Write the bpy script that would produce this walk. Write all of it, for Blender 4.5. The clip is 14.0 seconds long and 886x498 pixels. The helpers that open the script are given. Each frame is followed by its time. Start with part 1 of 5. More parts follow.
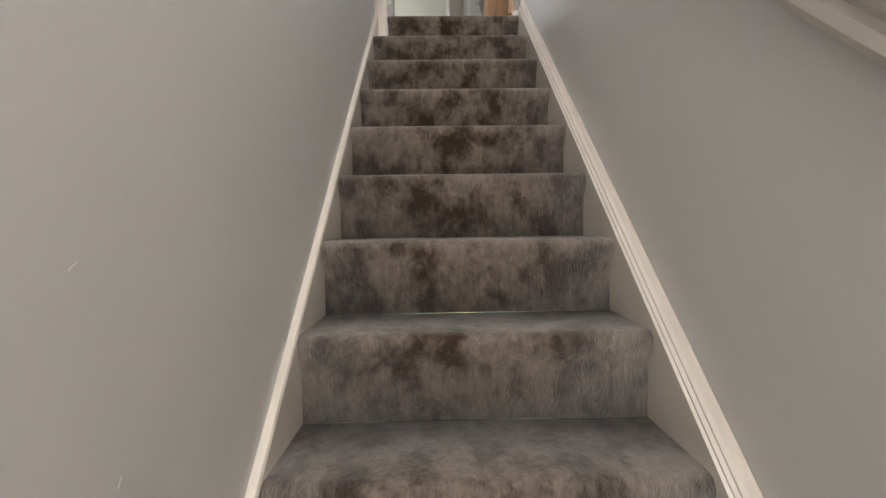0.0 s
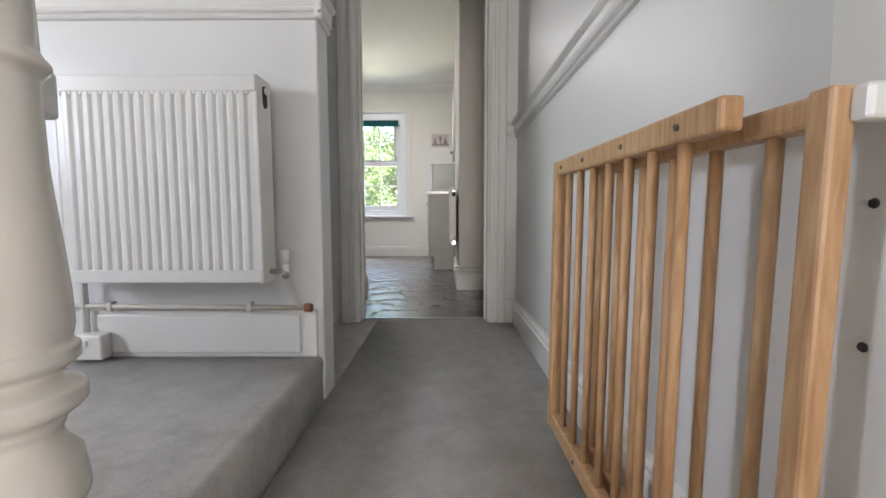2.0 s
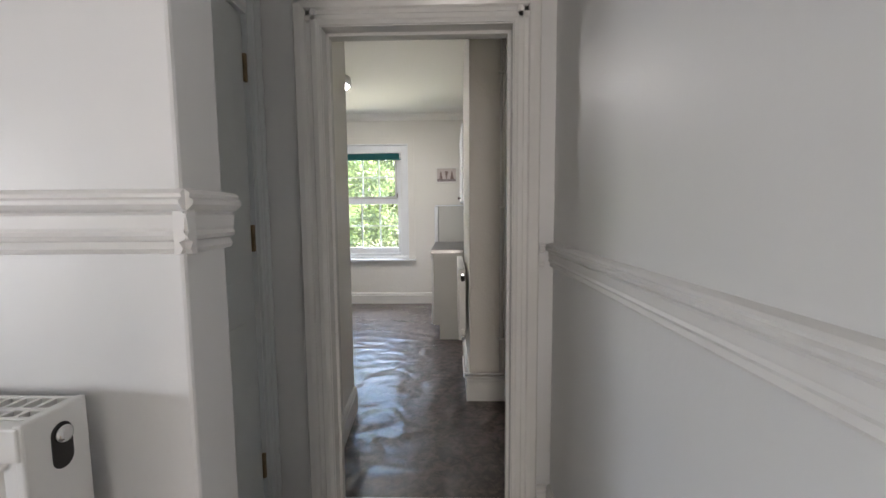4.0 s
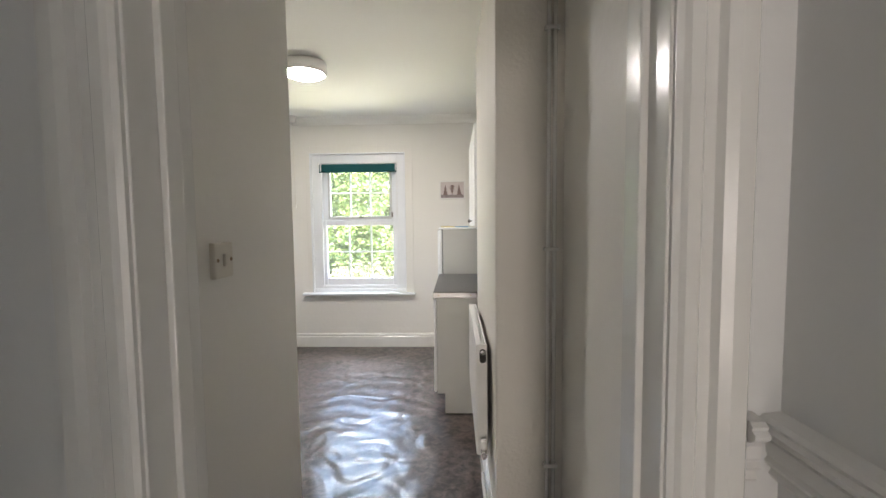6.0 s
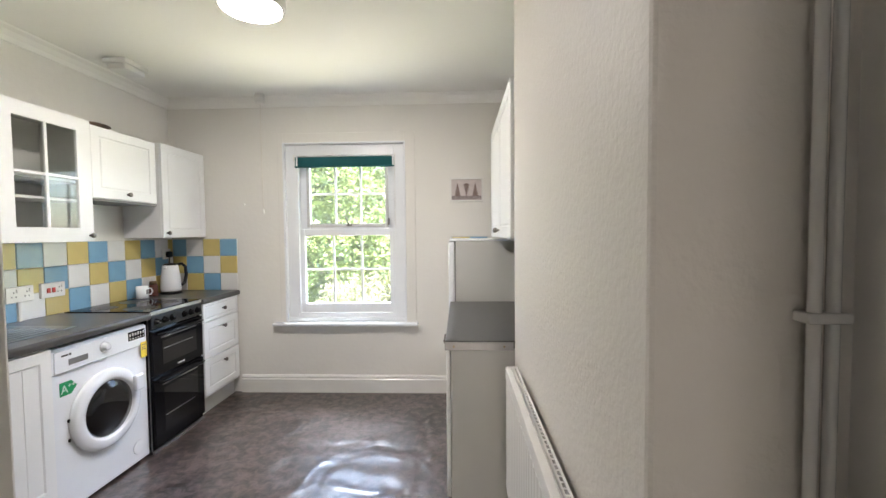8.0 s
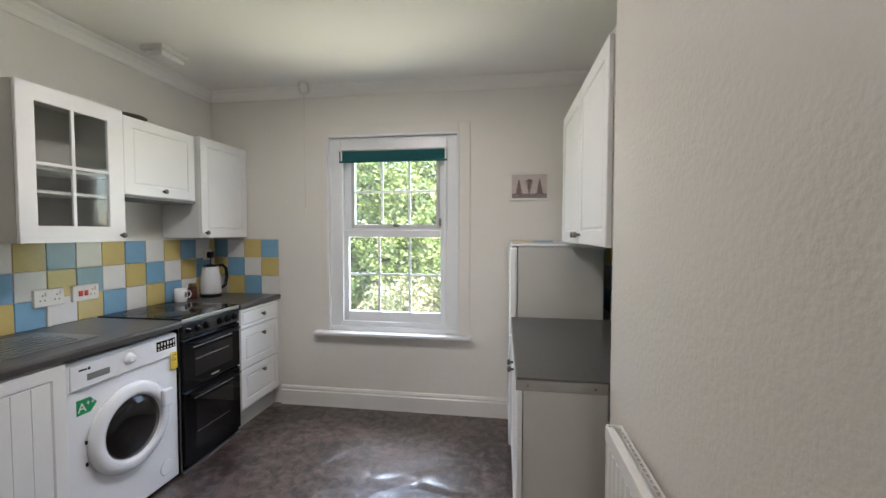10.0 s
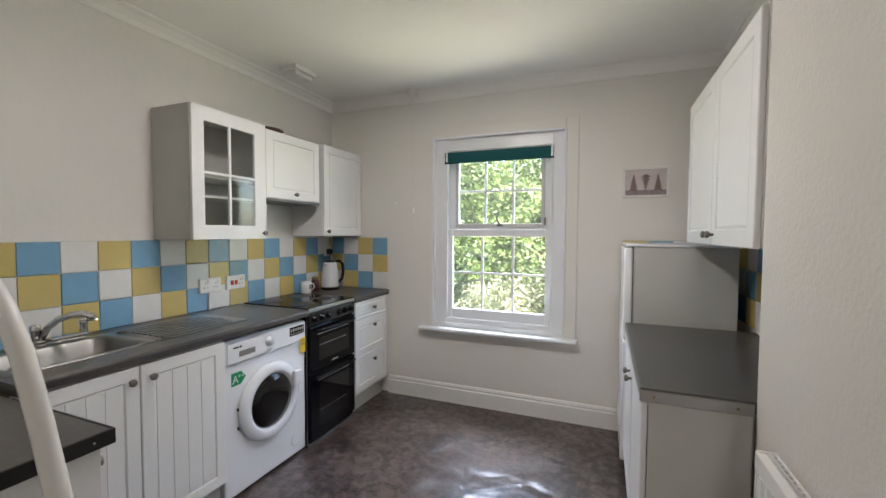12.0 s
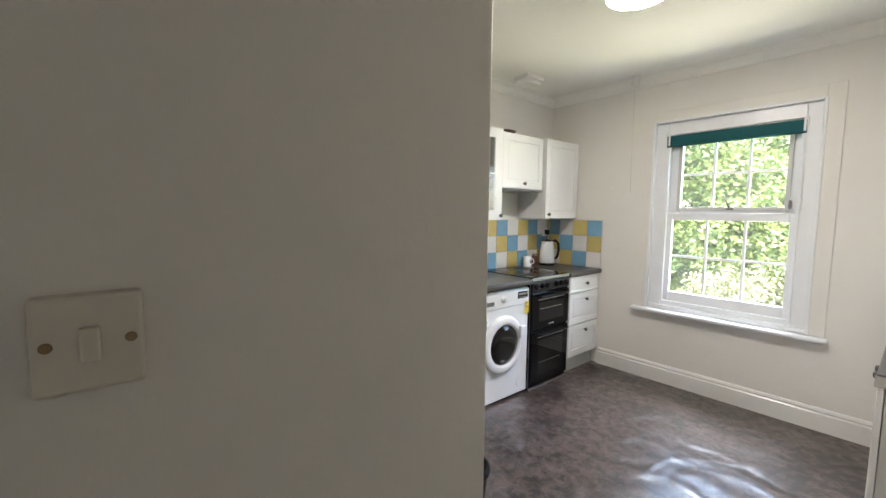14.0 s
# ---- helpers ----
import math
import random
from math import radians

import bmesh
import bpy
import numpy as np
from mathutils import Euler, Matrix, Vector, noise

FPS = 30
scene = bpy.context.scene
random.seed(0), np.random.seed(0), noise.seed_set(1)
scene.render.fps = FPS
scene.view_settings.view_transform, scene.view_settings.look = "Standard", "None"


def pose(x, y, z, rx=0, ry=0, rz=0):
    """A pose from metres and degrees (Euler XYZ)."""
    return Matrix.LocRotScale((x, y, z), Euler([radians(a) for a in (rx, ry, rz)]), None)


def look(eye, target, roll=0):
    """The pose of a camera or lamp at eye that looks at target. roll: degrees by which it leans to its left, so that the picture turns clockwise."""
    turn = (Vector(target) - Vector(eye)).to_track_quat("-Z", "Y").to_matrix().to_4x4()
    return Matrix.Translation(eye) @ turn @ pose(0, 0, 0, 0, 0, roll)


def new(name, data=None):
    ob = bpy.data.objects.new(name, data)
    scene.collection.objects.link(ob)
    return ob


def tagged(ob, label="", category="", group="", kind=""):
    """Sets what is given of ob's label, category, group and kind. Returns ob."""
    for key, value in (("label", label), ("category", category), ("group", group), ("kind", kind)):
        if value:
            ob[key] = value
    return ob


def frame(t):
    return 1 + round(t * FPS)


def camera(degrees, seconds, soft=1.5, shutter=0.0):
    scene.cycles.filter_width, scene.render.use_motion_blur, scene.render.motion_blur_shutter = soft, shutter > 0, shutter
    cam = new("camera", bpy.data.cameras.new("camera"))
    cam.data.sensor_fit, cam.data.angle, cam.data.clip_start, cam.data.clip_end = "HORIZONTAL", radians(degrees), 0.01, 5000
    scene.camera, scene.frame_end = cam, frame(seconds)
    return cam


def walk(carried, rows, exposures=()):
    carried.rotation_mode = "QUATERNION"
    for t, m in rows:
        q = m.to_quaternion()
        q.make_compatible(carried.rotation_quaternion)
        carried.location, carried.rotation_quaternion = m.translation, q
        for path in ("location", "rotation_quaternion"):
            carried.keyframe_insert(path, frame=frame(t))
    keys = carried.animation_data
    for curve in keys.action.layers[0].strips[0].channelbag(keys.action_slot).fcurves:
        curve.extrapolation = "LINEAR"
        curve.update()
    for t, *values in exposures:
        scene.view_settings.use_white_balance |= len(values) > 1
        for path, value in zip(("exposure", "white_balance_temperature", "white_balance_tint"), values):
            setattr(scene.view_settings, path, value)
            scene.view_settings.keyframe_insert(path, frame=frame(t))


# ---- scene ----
cam = camera(95.1, 14.0)

PATH = [
    (0, (0.175, -3.682, -1.085), (0.204, -1.686, -1.194), -0.8),
    (0.5, (0.25, -3.172, -0.623), (0.275, -1.173, -0.69), -1.2),
    (1, (0.267, -2.684, -0.224), (0.275, -0.684, -0.263), -1.4),
    (1.5, (0.252, -2.247, 0.195), (0.28, -0.248, 0.133), -0.6),
    (2, (0.254, -1.832, 0.588), (0.244, 0.162, 0.434), -0.1),
    (2.5, (0.237, -1.598, 0.834), (0.231, 0.395, 0.67), 0.0),
    (3, (0.229, -1.455, 0.984), (0.237, 0.537, 0.809), -0.1),
    (3.5, (0.259, -1.313, 1.136), (0.235, 0.679, 0.952), -0.5),
    (5.8, (0.238, -0.24, 1.362), (0.163, 1.756, 1.252), -0.2),
    (6, (0.212, -0.116, 1.377), (0.152, 1.879, 1.254), -0.6),
    (6.2, (0.216, -0.011, 1.369), (0.143, 1.985, 1.268), -0.7),
    (6.5, (0.204, 0.179, 1.379), (0.124, 2.176, 1.302), -0.7),
    (7, (0.176, 0.449, 1.37), (0.096, 2.446, 1.288), -0.6),
    (7.5, (0.146, 0.699, 1.379), (0.072, 2.696, 1.297), -0.6),
    (10, (0.002, 1.307, 1.408), (-0.294, 3.283, 1.328), 0.1),
    (10.5, (-0.025, 1.307, 1.407), (-0.458, 3.258, 1.328), 0.2),
    (11, (-0.05, 1.298, 1.408), (-0.609, 3.217, 1.33), 0.3),
    (11.5, (-0.063, 1.292, 1.406), (-0.722, 3.179, 1.329), 0.2),
    (12, (-0.072, 1.282, 1.404), (-0.809, 3.139, 1.321), 0.3),
    (12.5, (-0.033, 1.252, 1.398), (-0.852, 3.074, 1.305), 0.4),
    (13, (0.089, 1.152, 1.396), (-0.891, 2.891, 1.267), 0.4),
    (13.5, (0.163, 1.008, 1.405), (-1.059, 2.584, 1.254), 0.5),
    (14, (0.118, 0.813, 1.41), (-1.405, 2.096, 1.232), 0.6),
]

EXPOSURES = [(0.0, 3.6, 6500, 14), (0.5, 4.0, 6400, 13), (1.5, 3.95, 6350, 16), (2.5, 3.85, 6450, 14), (3.7, 3.7, 6500, 16), (6.0, 4.1, 6700, 15), (7.7, 4.1, 6700, 16),
             (9.8, 3.42, 6600, 17), (12.5, 3.42, 6600, 17), (13.2, 3.5, 6500, 15), (14.0, 3.95, 6800, 15)]
walk(cam, [(t, look(a, b, r)) for t, a, b, r in PATH], EXPOSURES)

# ---- world and light ----
SUN_AZ, SUN_EL = radians(140), radians(57)
world = bpy.data.worlds.new("sky")
scene.world = world
world.use_nodes = True
wn = world.node_tree
sky = wn.nodes.new("ShaderNodeTexSky")
sky.sky_type, sky.sun_disc = "NISHITA", False
sky.sun_elevation, sky.sun_rotation = SUN_EL, SUN_AZ
bg = wn.nodes["Background"]
bg.inputs["Strength"].default_value = 0.15
wn.links.new(sky.outputs["Color"], bg.inputs["Color"])

sun = new("sun", bpy.data.lights.new("sun", "SUN"))
sun.data.energy, sun.data.angle, sun.data.color = 3.2, radians(0.5), (1.0, 0.95, 0.88)
sun.matrix_world = look((0, 0, 30), (-math.sin(SUN_AZ) * math.cos(SUN_EL), -math.cos(SUN_AZ) * math.cos(SUN_EL), 30 - math.sin(SUN_EL)))


def area_lamp(name, eye, target, w, h, energy, color):
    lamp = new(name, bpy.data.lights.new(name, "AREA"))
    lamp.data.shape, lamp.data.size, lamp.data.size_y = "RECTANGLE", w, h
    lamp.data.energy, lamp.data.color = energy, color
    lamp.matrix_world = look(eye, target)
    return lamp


# out-of-view lamp added in the west wall's opening to light the landing
area_lamp("landing_fill", (-2.36, -1.9, 1.2), (0.0, -1.3, 0.2), 0.6, 0.6, 1.75, (0.94, 0.97, 1.0))
# added lamp by the solid hall end wall; no window is built there
area_lamp("stair_fill", (0.27, -5.44, 1.35), (0.2, -0.5, 0.9), 0.7, 1.1, 2.5, (1.0, 0.95, 0.89))
# lower fill lamp added at the hall end, with no opening behind it
area_lamp("hall_fill", (0.27, -5.44, -0.2), (0.27, -3.0, -1.2), 0.7, 0.8, 2.6, (1.0, 0.92, 0.82))
# unseen fill panel above the window head, brightening floor and unit fronts
area_lamp("sky_fill", (-0.862, 6.3, 4.1), (-0.862, 4.4, 1.2), 3.4, 1.8, 66.0, (0.8, 0.9, 1.0))
# hidden lamp added below the sill to lift the kitchen ceiling like lawn bounce
area_lamp("garden_fill", (-0.862, 7.0, -1.4), (-0.862, 4.4, 1.2), 5.0, 2.4, 34.0, (1.0, 0.98, 0.78))

# ---- materials ----
M = {}


def material(name, color, rough=0.6, metal=0.0, var=0.06, scale=3.0, bump=0.0, bump_scale=80.0, spec=0.5, coat=0.0):
    """A painted or plain surface with variation at a large and a small scale."""
    m = bpy.data.materials.new(name)
    m.use_nodes = True
    n, l = m.node_tree.nodes, m.node_tree.links
    p = n["Principled BSDF"]
    p.inputs["Roughness"].default_value, p.inputs["Metallic"].default_value = rough, metal
    p.inputs["Specular IOR Level"].default_value, p.inputs["Coat Weight"].default_value = spec, coat
    co = n.new("ShaderNodeTexCoord")
    a = n.new("ShaderNodeTexNoise")
    a.inputs["Scale"].default_value, a.inputs["Detail"].default_value = scale, 6
    b = n.new("ShaderNodeTexNoise")
    b.inputs["Scale"].default_value, b.inputs["Detail"].default_value = bump_scale, 3
    l.new(co.outputs["Object"], a.inputs["Vector"])
    l.new(co.outputs["Object"], b.inputs["Vector"])
    ramp = n.new("ShaderNodeValToRGB")
    ramp.color_ramp.elements[0].position, ramp.color_ramp.elements[1].position = 0.3, 0.7
    ramp.color_ramp.elements[0].color = (*[c * (1 - var) for c in color], 1)
    ramp.color_ramp.elements[1].color = (*[min(1, c * (1 + var * 0.5)) for c in color], 1)
    l.new(a.outputs["Fac"], ramp.inputs["Fac"])
    l.new(ramp.outputs["Color"], p.inputs["Base Color"])
    if bump:
        bn = n.new("ShaderNodeBump")
        bn.inputs["Strength"].default_value, bn.inputs["Distance"].default_value = bump, 0.004
        l.new(b.outputs["Fac"], bn.inputs["Height"])
        l.new(bn.outputs["Normal"], p.inputs["Normal"])
    M[name] = m
    return m


def nodes_of(name):
    m = bpy.data.materials.new(name)
    m.use_nodes = True
    M[name] = m
    return m.node_tree.nodes, m.node_tree.links, m.node_tree.nodes["Principled BSDF"]


material("wall_white", (0.76, 0.76, 0.75), 0.42, var=0.03, scale=1.4, bump=0.25, bump_scale=22)
material("wall_cream", (0.76, 0.74, 0.695), 0.5, var=0.03, scale=1.2, bump=0.35, bump_scale=26)
material("lining_paper", (0.7, 0.665, 0.61), 0.5, var=0.03, scale=1.2, bump=0.45, bump_scale=75)
material("ceiling_white", (0.86, 0.85, 0.81), 0.8, var=0.02, scale=1.0, bump=0.1, bump_scale=30)
material("gloss_white", (0.78, 0.77, 0.74), 0.22, var=0.03, scale=6, bump=0.12, bump_scale=14)
material("gloss_cream", (0.76, 0.72, 0.65), 0.22, var=0.04, scale=8, bump=0.12, bump_scale=30)
# white door paint with the recess's shade and cool light put into the colour
material("door_shaded_white", (0.66, 0.69, 0.68), 0.3, var=0.04, scale=6, bump=0.1, bump_scale=30)
material("rail_white", (0.78, 0.77, 0.75), 0.42, var=0.03, scale=6, bump=0.12, bump_scale=14)
material("sash_white", (0.8, 0.82, 0.84), 0.3, var=0.03, scale=6, bump=0.1, bump_scale=30)
material("radiator_white", (0.78, 0.77, 0.74), 0.3, var=0.02, scale=5)
material("unit_white", (0.82, 0.825, 0.82), 0.35, var=0.02, scale=4, bump=0.05, bump_scale=60)
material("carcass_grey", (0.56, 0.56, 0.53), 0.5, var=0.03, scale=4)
material("appliance_white", (0.83, 0.85, 0.88), 0.25, var=0.02, scale=3)
material("plastic_white", (0.78, 0.77, 0.74), 0.3, var=0.02, scale=9)
material("plastic_aged", (0.66, 0.62, 0.54), 0.35, var=0.05, scale=9)
material("black_gloss", (0.005, 0.005, 0.006), 0.06, var=0.2, scale=5, spec=0.14)
material("black_matt", (0.008, 0.008, 0.009), 0.3, var=0.2, scale=8, spec=0.3)
material("oven_glass", (0.007, 0.007, 0.007), 0.04, var=0.2, scale=3)
# dark tone for small plates that paint the shade inside holes
material("hole_shade", (0.03, 0.027, 0.025), 0.8, var=0.3, scale=9)
material("steel", (0.33, 0.325, 0.315), 0.3, 1.0, var=0.1, scale=14, bump=0.03, bump_scale=120)
material("chrome", (0.72, 0.72, 0.72), 0.1, 1.0, var=0.05, scale=14)
material("pewter", (0.22, 0.2, 0.18), 0.35, 1.0, var=0.2, scale=30)
material("brass_old", (0.3, 0.22, 0.13), 0.4, 1.0, var=0.3, scale=30)
material("copper_stain", (0.28, 0.12, 0.06), 0.7, var=0.4, scale=60)
material("worktop_grey", (0.08, 0.077, 0.075), 0.28, var=0.18, scale=45, bump=0.05, bump_scale=200)
material("worktop_dark", (0.085, 0.08, 0.076), 0.4, var=0.15, scale=45)
material("edge_black", (0.015, 0.014, 0.013), 0.35, var=0.2, scale=20)
material("grout", (0.62, 0.61, 0.57), 0.8, var=0.08, scale=20)
material("tile_yellow", (0.62, 0.5, 0.19), 0.16, var=0.05, scale=9, bump=0.06, bump_scale=12)
material("tile_blue", (0.2, 0.4, 0.58), 0.16, var=0.06, scale=9, bump=0.06, bump_scale=12)
material("tile_white", (0.78, 0.78, 0.76), 0.14, var=0.03, scale=9, bump=0.06, bump_scale=12)
material("fabric_teal", (0.004, 0.095, 0.105), 0.85, var=0.1, scale=60, bump=0.2, bump_scale=300)
material("paper_pink", (0.6, 0.53, 0.51), 0.7, var=0.1, scale=30)
material("print_brown", (0.23, 0.16, 0.145), 0.7, var=0.3, scale=60)
material("print_grey", (0.3, 0.25, 0.25), 0.7, var=0.3, scale=60)
material("sticker_green", (0.0, 0.28, 0.1), 0.4, var=0.05, scale=9)
material("sticker_yellow", (0.85, 0.62, 0.05), 0.4, var=0.05, scale=9)
material("label_red", (0.5, 0.03, 0.02), 0.35, var=0.05, scale=9)
material("spice_red", (0.1, 0.025, 0.015), 0.35, var=0.3, scale=40)
material("rubber_grey", (0.2, 0.2, 0.2), 0.6, var=0.1, scale=9)
material("water_dark", (0.035, 0.045, 0.05), 0.25, var=0.1, scale=9)
material("bark", (0.12, 0.085, 0.06), 0.9, var=0.4, scale=8, bump=0.8, bump_scale=14)
material("roof_slate", (0.12, 0.12, 0.13), 0.7, var=0.3, scale=6)
material("far_brick", (0.34, 0.22, 0.17), 0.9, var=0.2, scale=8)
material("grass", (0.28, 0.3, 0.13), 0.9, var=0.4, scale=2, bump=0.5, bump_scale=30)


def carpet(name, base, stain, pile=0.9, dim=0.4):
    n, l, p = nodes_of(name)
    co = n.new("ShaderNodeTexCoord")
    mp = n.new("ShaderNodeMapping")
    mp.inputs["Scale"].default_value = (1.0, 1.0, 0.28)
    wide = n.new("ShaderNodeMapping")
    wide.inputs["Scale"].default_value = (1.0, 1.0, 0.75)
    l.new(co.outputs["Object"], wide.inputs["Vector"])
    l.new(co.outputs["Object"], mp.inputs["Vector"])
    big, mid, fine = (n.new("ShaderNodeTexNoise") for _ in range(3))
    for t, sc, d, r in ((big, 11, 5, 0.68), (mid, 60, 4, 0.7), (fine, 260, 3, 0.8)):
        t.inputs["Scale"].default_value, t.inputs["Detail"].default_value, t.inputs["Roughness"].default_value = sc, d, r
        l.new((wide if t == big else mp).outputs["Vector"], t.inputs["Vector"])
    r1, r2 = n.new("ShaderNodeValToRGB"), n.new("ShaderNodeValToRGB")
    r1.color_ramp.elements[0].position, r1.color_ramp.elements[1].position = 0.4, 0.58
    r1.color_ramp.elements[0].color, r1.color_ramp.elements[1].color = (*stain, 1), (*base, 1)
    r2.color_ramp.elements[0].position, r2.color_ramp.elements[1].position = 0.35, 0.7
    r2.color_ramp.elements[0].color, r2.color_ramp.elements[1].color = (dim, dim, dim, 1), (1.0, 1.0, 1.0, 1)
    l.new(big.outputs["Fac"], r1.inputs["Fac"])
    mixf = n.new("ShaderNodeMath")
    mixf.operation = "MULTIPLY_ADD"
    mixf.inputs[1].default_value, mixf.inputs[2].default_value = 0.55, 0.0
    l.new(mid.outputs["Fac"], mixf.inputs[0])
    add = n.new("ShaderNodeMath")
    add.operation = "MULTIPLY_ADD"
    add.inputs[1].default_value = 0.45
    l.new(fine.outputs["Fac"], add.inputs[0])
    l.new(mixf.outputs[0], add.inputs[2])
    l.new(add.outputs[0], r2.inputs["Fac"])
    mul = n.new("ShaderNodeMix")
    mul.data_type, mul.blend_type = "RGBA", "MULTIPLY"
    mul.inputs["Factor"].default_value = 1.0
    l.new(r1.outputs["Color"], mul.inputs["A"])
    l.new(r2.outputs["Color"], mul.inputs["B"])
    l.new(mul.outputs["Result"], p.inputs["Base Color"])
    bn = n.new("ShaderNodeBump")
    bn.inputs["Strength"].default_value, bn.inputs["Distance"].default_value = pile, 0.006
    l.new(add.outputs[0], bn.inputs["Height"])
    l.new(bn.outputs["Normal"], p.inputs["Normal"])
    p.inputs["Roughness"].default_value = 0.95
    p.inputs["Specular IOR Level"].default_value = 0.1
    p.inputs["Sheen Weight"].default_value, p.inputs["Sheen Roughness"].default_value = 0.35, 0.5


carpet("carpet_stair", (0.33, 0.275, 0.23), (0.075, 0.05, 0.034))
carpet("carpet_landing", (0.6, 0.57, 0.535), (0.49, 0.465, 0.43), 0.8, 0.78)


def vinyl():
    """Mottled brown sheet with a clear wear layer, lifted into rings of shallow ripples in the middle of the room."""
    n, l, p = nodes_of("vinyl_floor")
    co = n.new("ShaderNodeTexCoord")
    a, b, c = (n.new("ShaderNodeTexNoise") for _ in range(3))
    for t, sc, d in ((a, 17, 9), (b, 70, 5), (c, 2.2, 3)):
        t.inputs["Scale"].default_value, t.inputs["Detail"].default_value = sc, d
        l.new(co.outputs["Object"], t.inputs["Vector"])
    a.inputs["Distortion"].default_value, a.inputs["Roughness"].default_value = 0.5, 0.7
    tone = n.new("ShaderNodeMath")
    tone.operation = "MULTIPLY_ADD"
    tone.inputs[1].default_value = 0.3
    l.new(c.outputs["Fac"], tone.inputs[0])
    mottle = n.new("ShaderNodeMath")
    mottle.operation = "MULTIPLY"
    mottle.inputs[1].default_value = 0.7
    l.new(a.outputs["Fac"], mottle.inputs[0])
    l.new(mottle.outputs[0], tone.inputs[2])
    r = n.new("ShaderNodeValToRGB")
    r.color_ramp.elements[0].position, r.color_ramp.elements[1].position = 0.43, 0.59
    r.color_ramp.elements[0].color, r.color_ramp.elements[1].color = (0.02, 0.0125, 0.0105, 1), (0.105, 0.073, 0.064, 1)
    l.new(tone.outputs[0], r.inputs["Fac"])
    l.new(r.outputs["Color"], p.inputs["Base Color"])
    p.inputs["Roughness"].default_value = 0.46
    p.inputs["Specular IOR Level"].default_value = 0.3
    p.inputs["Coat Weight"].default_value, p.inputs["Coat Roughness"].default_value = 1.0, 0.23
    p.inputs["Coat IOR"].default_value = 1.6
    mp = n.new("ShaderNodeMapping")
    mp.inputs["Location"].default_value = (0.5, -2.2, 0.0)
    l.new(co.outputs["Object"], mp.inputs["Vector"])
    rings = n.new("ShaderNodeTexWave")
    rings.wave_type, rings.rings_direction = "RINGS", "Z"
    for k, v in (("Scale", 1.7), ("Distortion", 7.0), ("Detail", 2.0), ("Detail Scale", 0.8), ("Detail Roughness", 0.5)):
        rings.inputs[k].default_value = v
    l.new(mp.outputs["Vector"], rings.inputs["Vector"])
    far = n.new("ShaderNodeVectorMath")
    far.operation = "LENGTH"
    l.new(mp.outputs["Vector"], far.inputs[0])
    fade = n.new("ShaderNodeMapRange")
    for k, v in (("From Min", 1.0), ("From Max", 1.9), ("To Min", 1.0), ("To Max", 0.12)):
        fade.inputs[k].default_value = v
    l.new(far.outputs["Value"], fade.inputs["Value"])
    rip = n.new("ShaderNodeMath")
    rip.operation = "MULTIPLY"
    l.new(rings.outputs["Fac"], rip.inputs[0])
    l.new(fade.outputs["Result"], rip.inputs[1])
    w = n.new("ShaderNodeTexNoise")
    w.inputs["Scale"].default_value, w.inputs["Detail"].default_value = 3.4, 1.0
    w.inputs["Distortion"].default_value = 1.2
    l.new(co.outputs["Object"], w.inputs["Vector"])
    b0, b1, b2 = (n.new("ShaderNodeBump") for _ in range(3))
    for t, src, dist in ((b0, w, 0.02), (b1, rip, 0.0024), (b2, b, 0.0002)):
        t.inputs["Strength"].default_value, t.inputs["Distance"].default_value = 1.0, dist
        l.new(src.outputs[0], t.inputs["Height"])
    l.new(b0.outputs["Normal"], b1.inputs["Normal"])
    l.new(b1.outputs["Normal"], b2.inputs["Normal"])
    l.new(b2.outputs["Normal"], p.inputs["Normal"])
    l.new(b2.outputs["Normal"], p.inputs["Coat Normal"])


vinyl()


def pine():
    n, l, p = nodes_of("pine")
    co = n.new("ShaderNodeTexCoord")
    mp = n.new("ShaderNodeMapping")
    mp.inputs["Scale"].default_value = (14, 14, 1.6)
    t = n.new("ShaderNodeTexNoise")
    t.inputs["Scale"].default_value, t.inputs["Detail"].default_value, t.inputs["Distortion"].default_value = 6, 5, 1.2
    l.new(co.outputs["Object"], mp.inputs["Vector"])
    l.new(mp.outputs["Vector"], t.inputs["Vector"])
    r = n.new("ShaderNodeValToRGB")
    r.color_ramp.elements[0].position, r.color_ramp.elements[1].position = 0.3, 0.7
    r.color_ramp.elements[0].color, r.color_ramp.elements[1].color = (0.42, 0.23, 0.105, 1), (0.6, 0.38, 0.2, 1)
    l.new(t.outputs["Fac"], r.inputs["Fac"])
    l.new(r.outputs["Color"], p.inputs["Base Color"])
    p.inputs["Roughness"].default_value = 0.42
    bn = n.new("ShaderNodeBump")
    bn.inputs["Strength"].default_value, bn.inputs["Distance"].default_value = 0.15, 0.002
    l.new(t.outputs["Fac"], bn.inputs["Height"])
    l.new(bn.outputs["Normal"], p.inputs["Normal"])


pine()


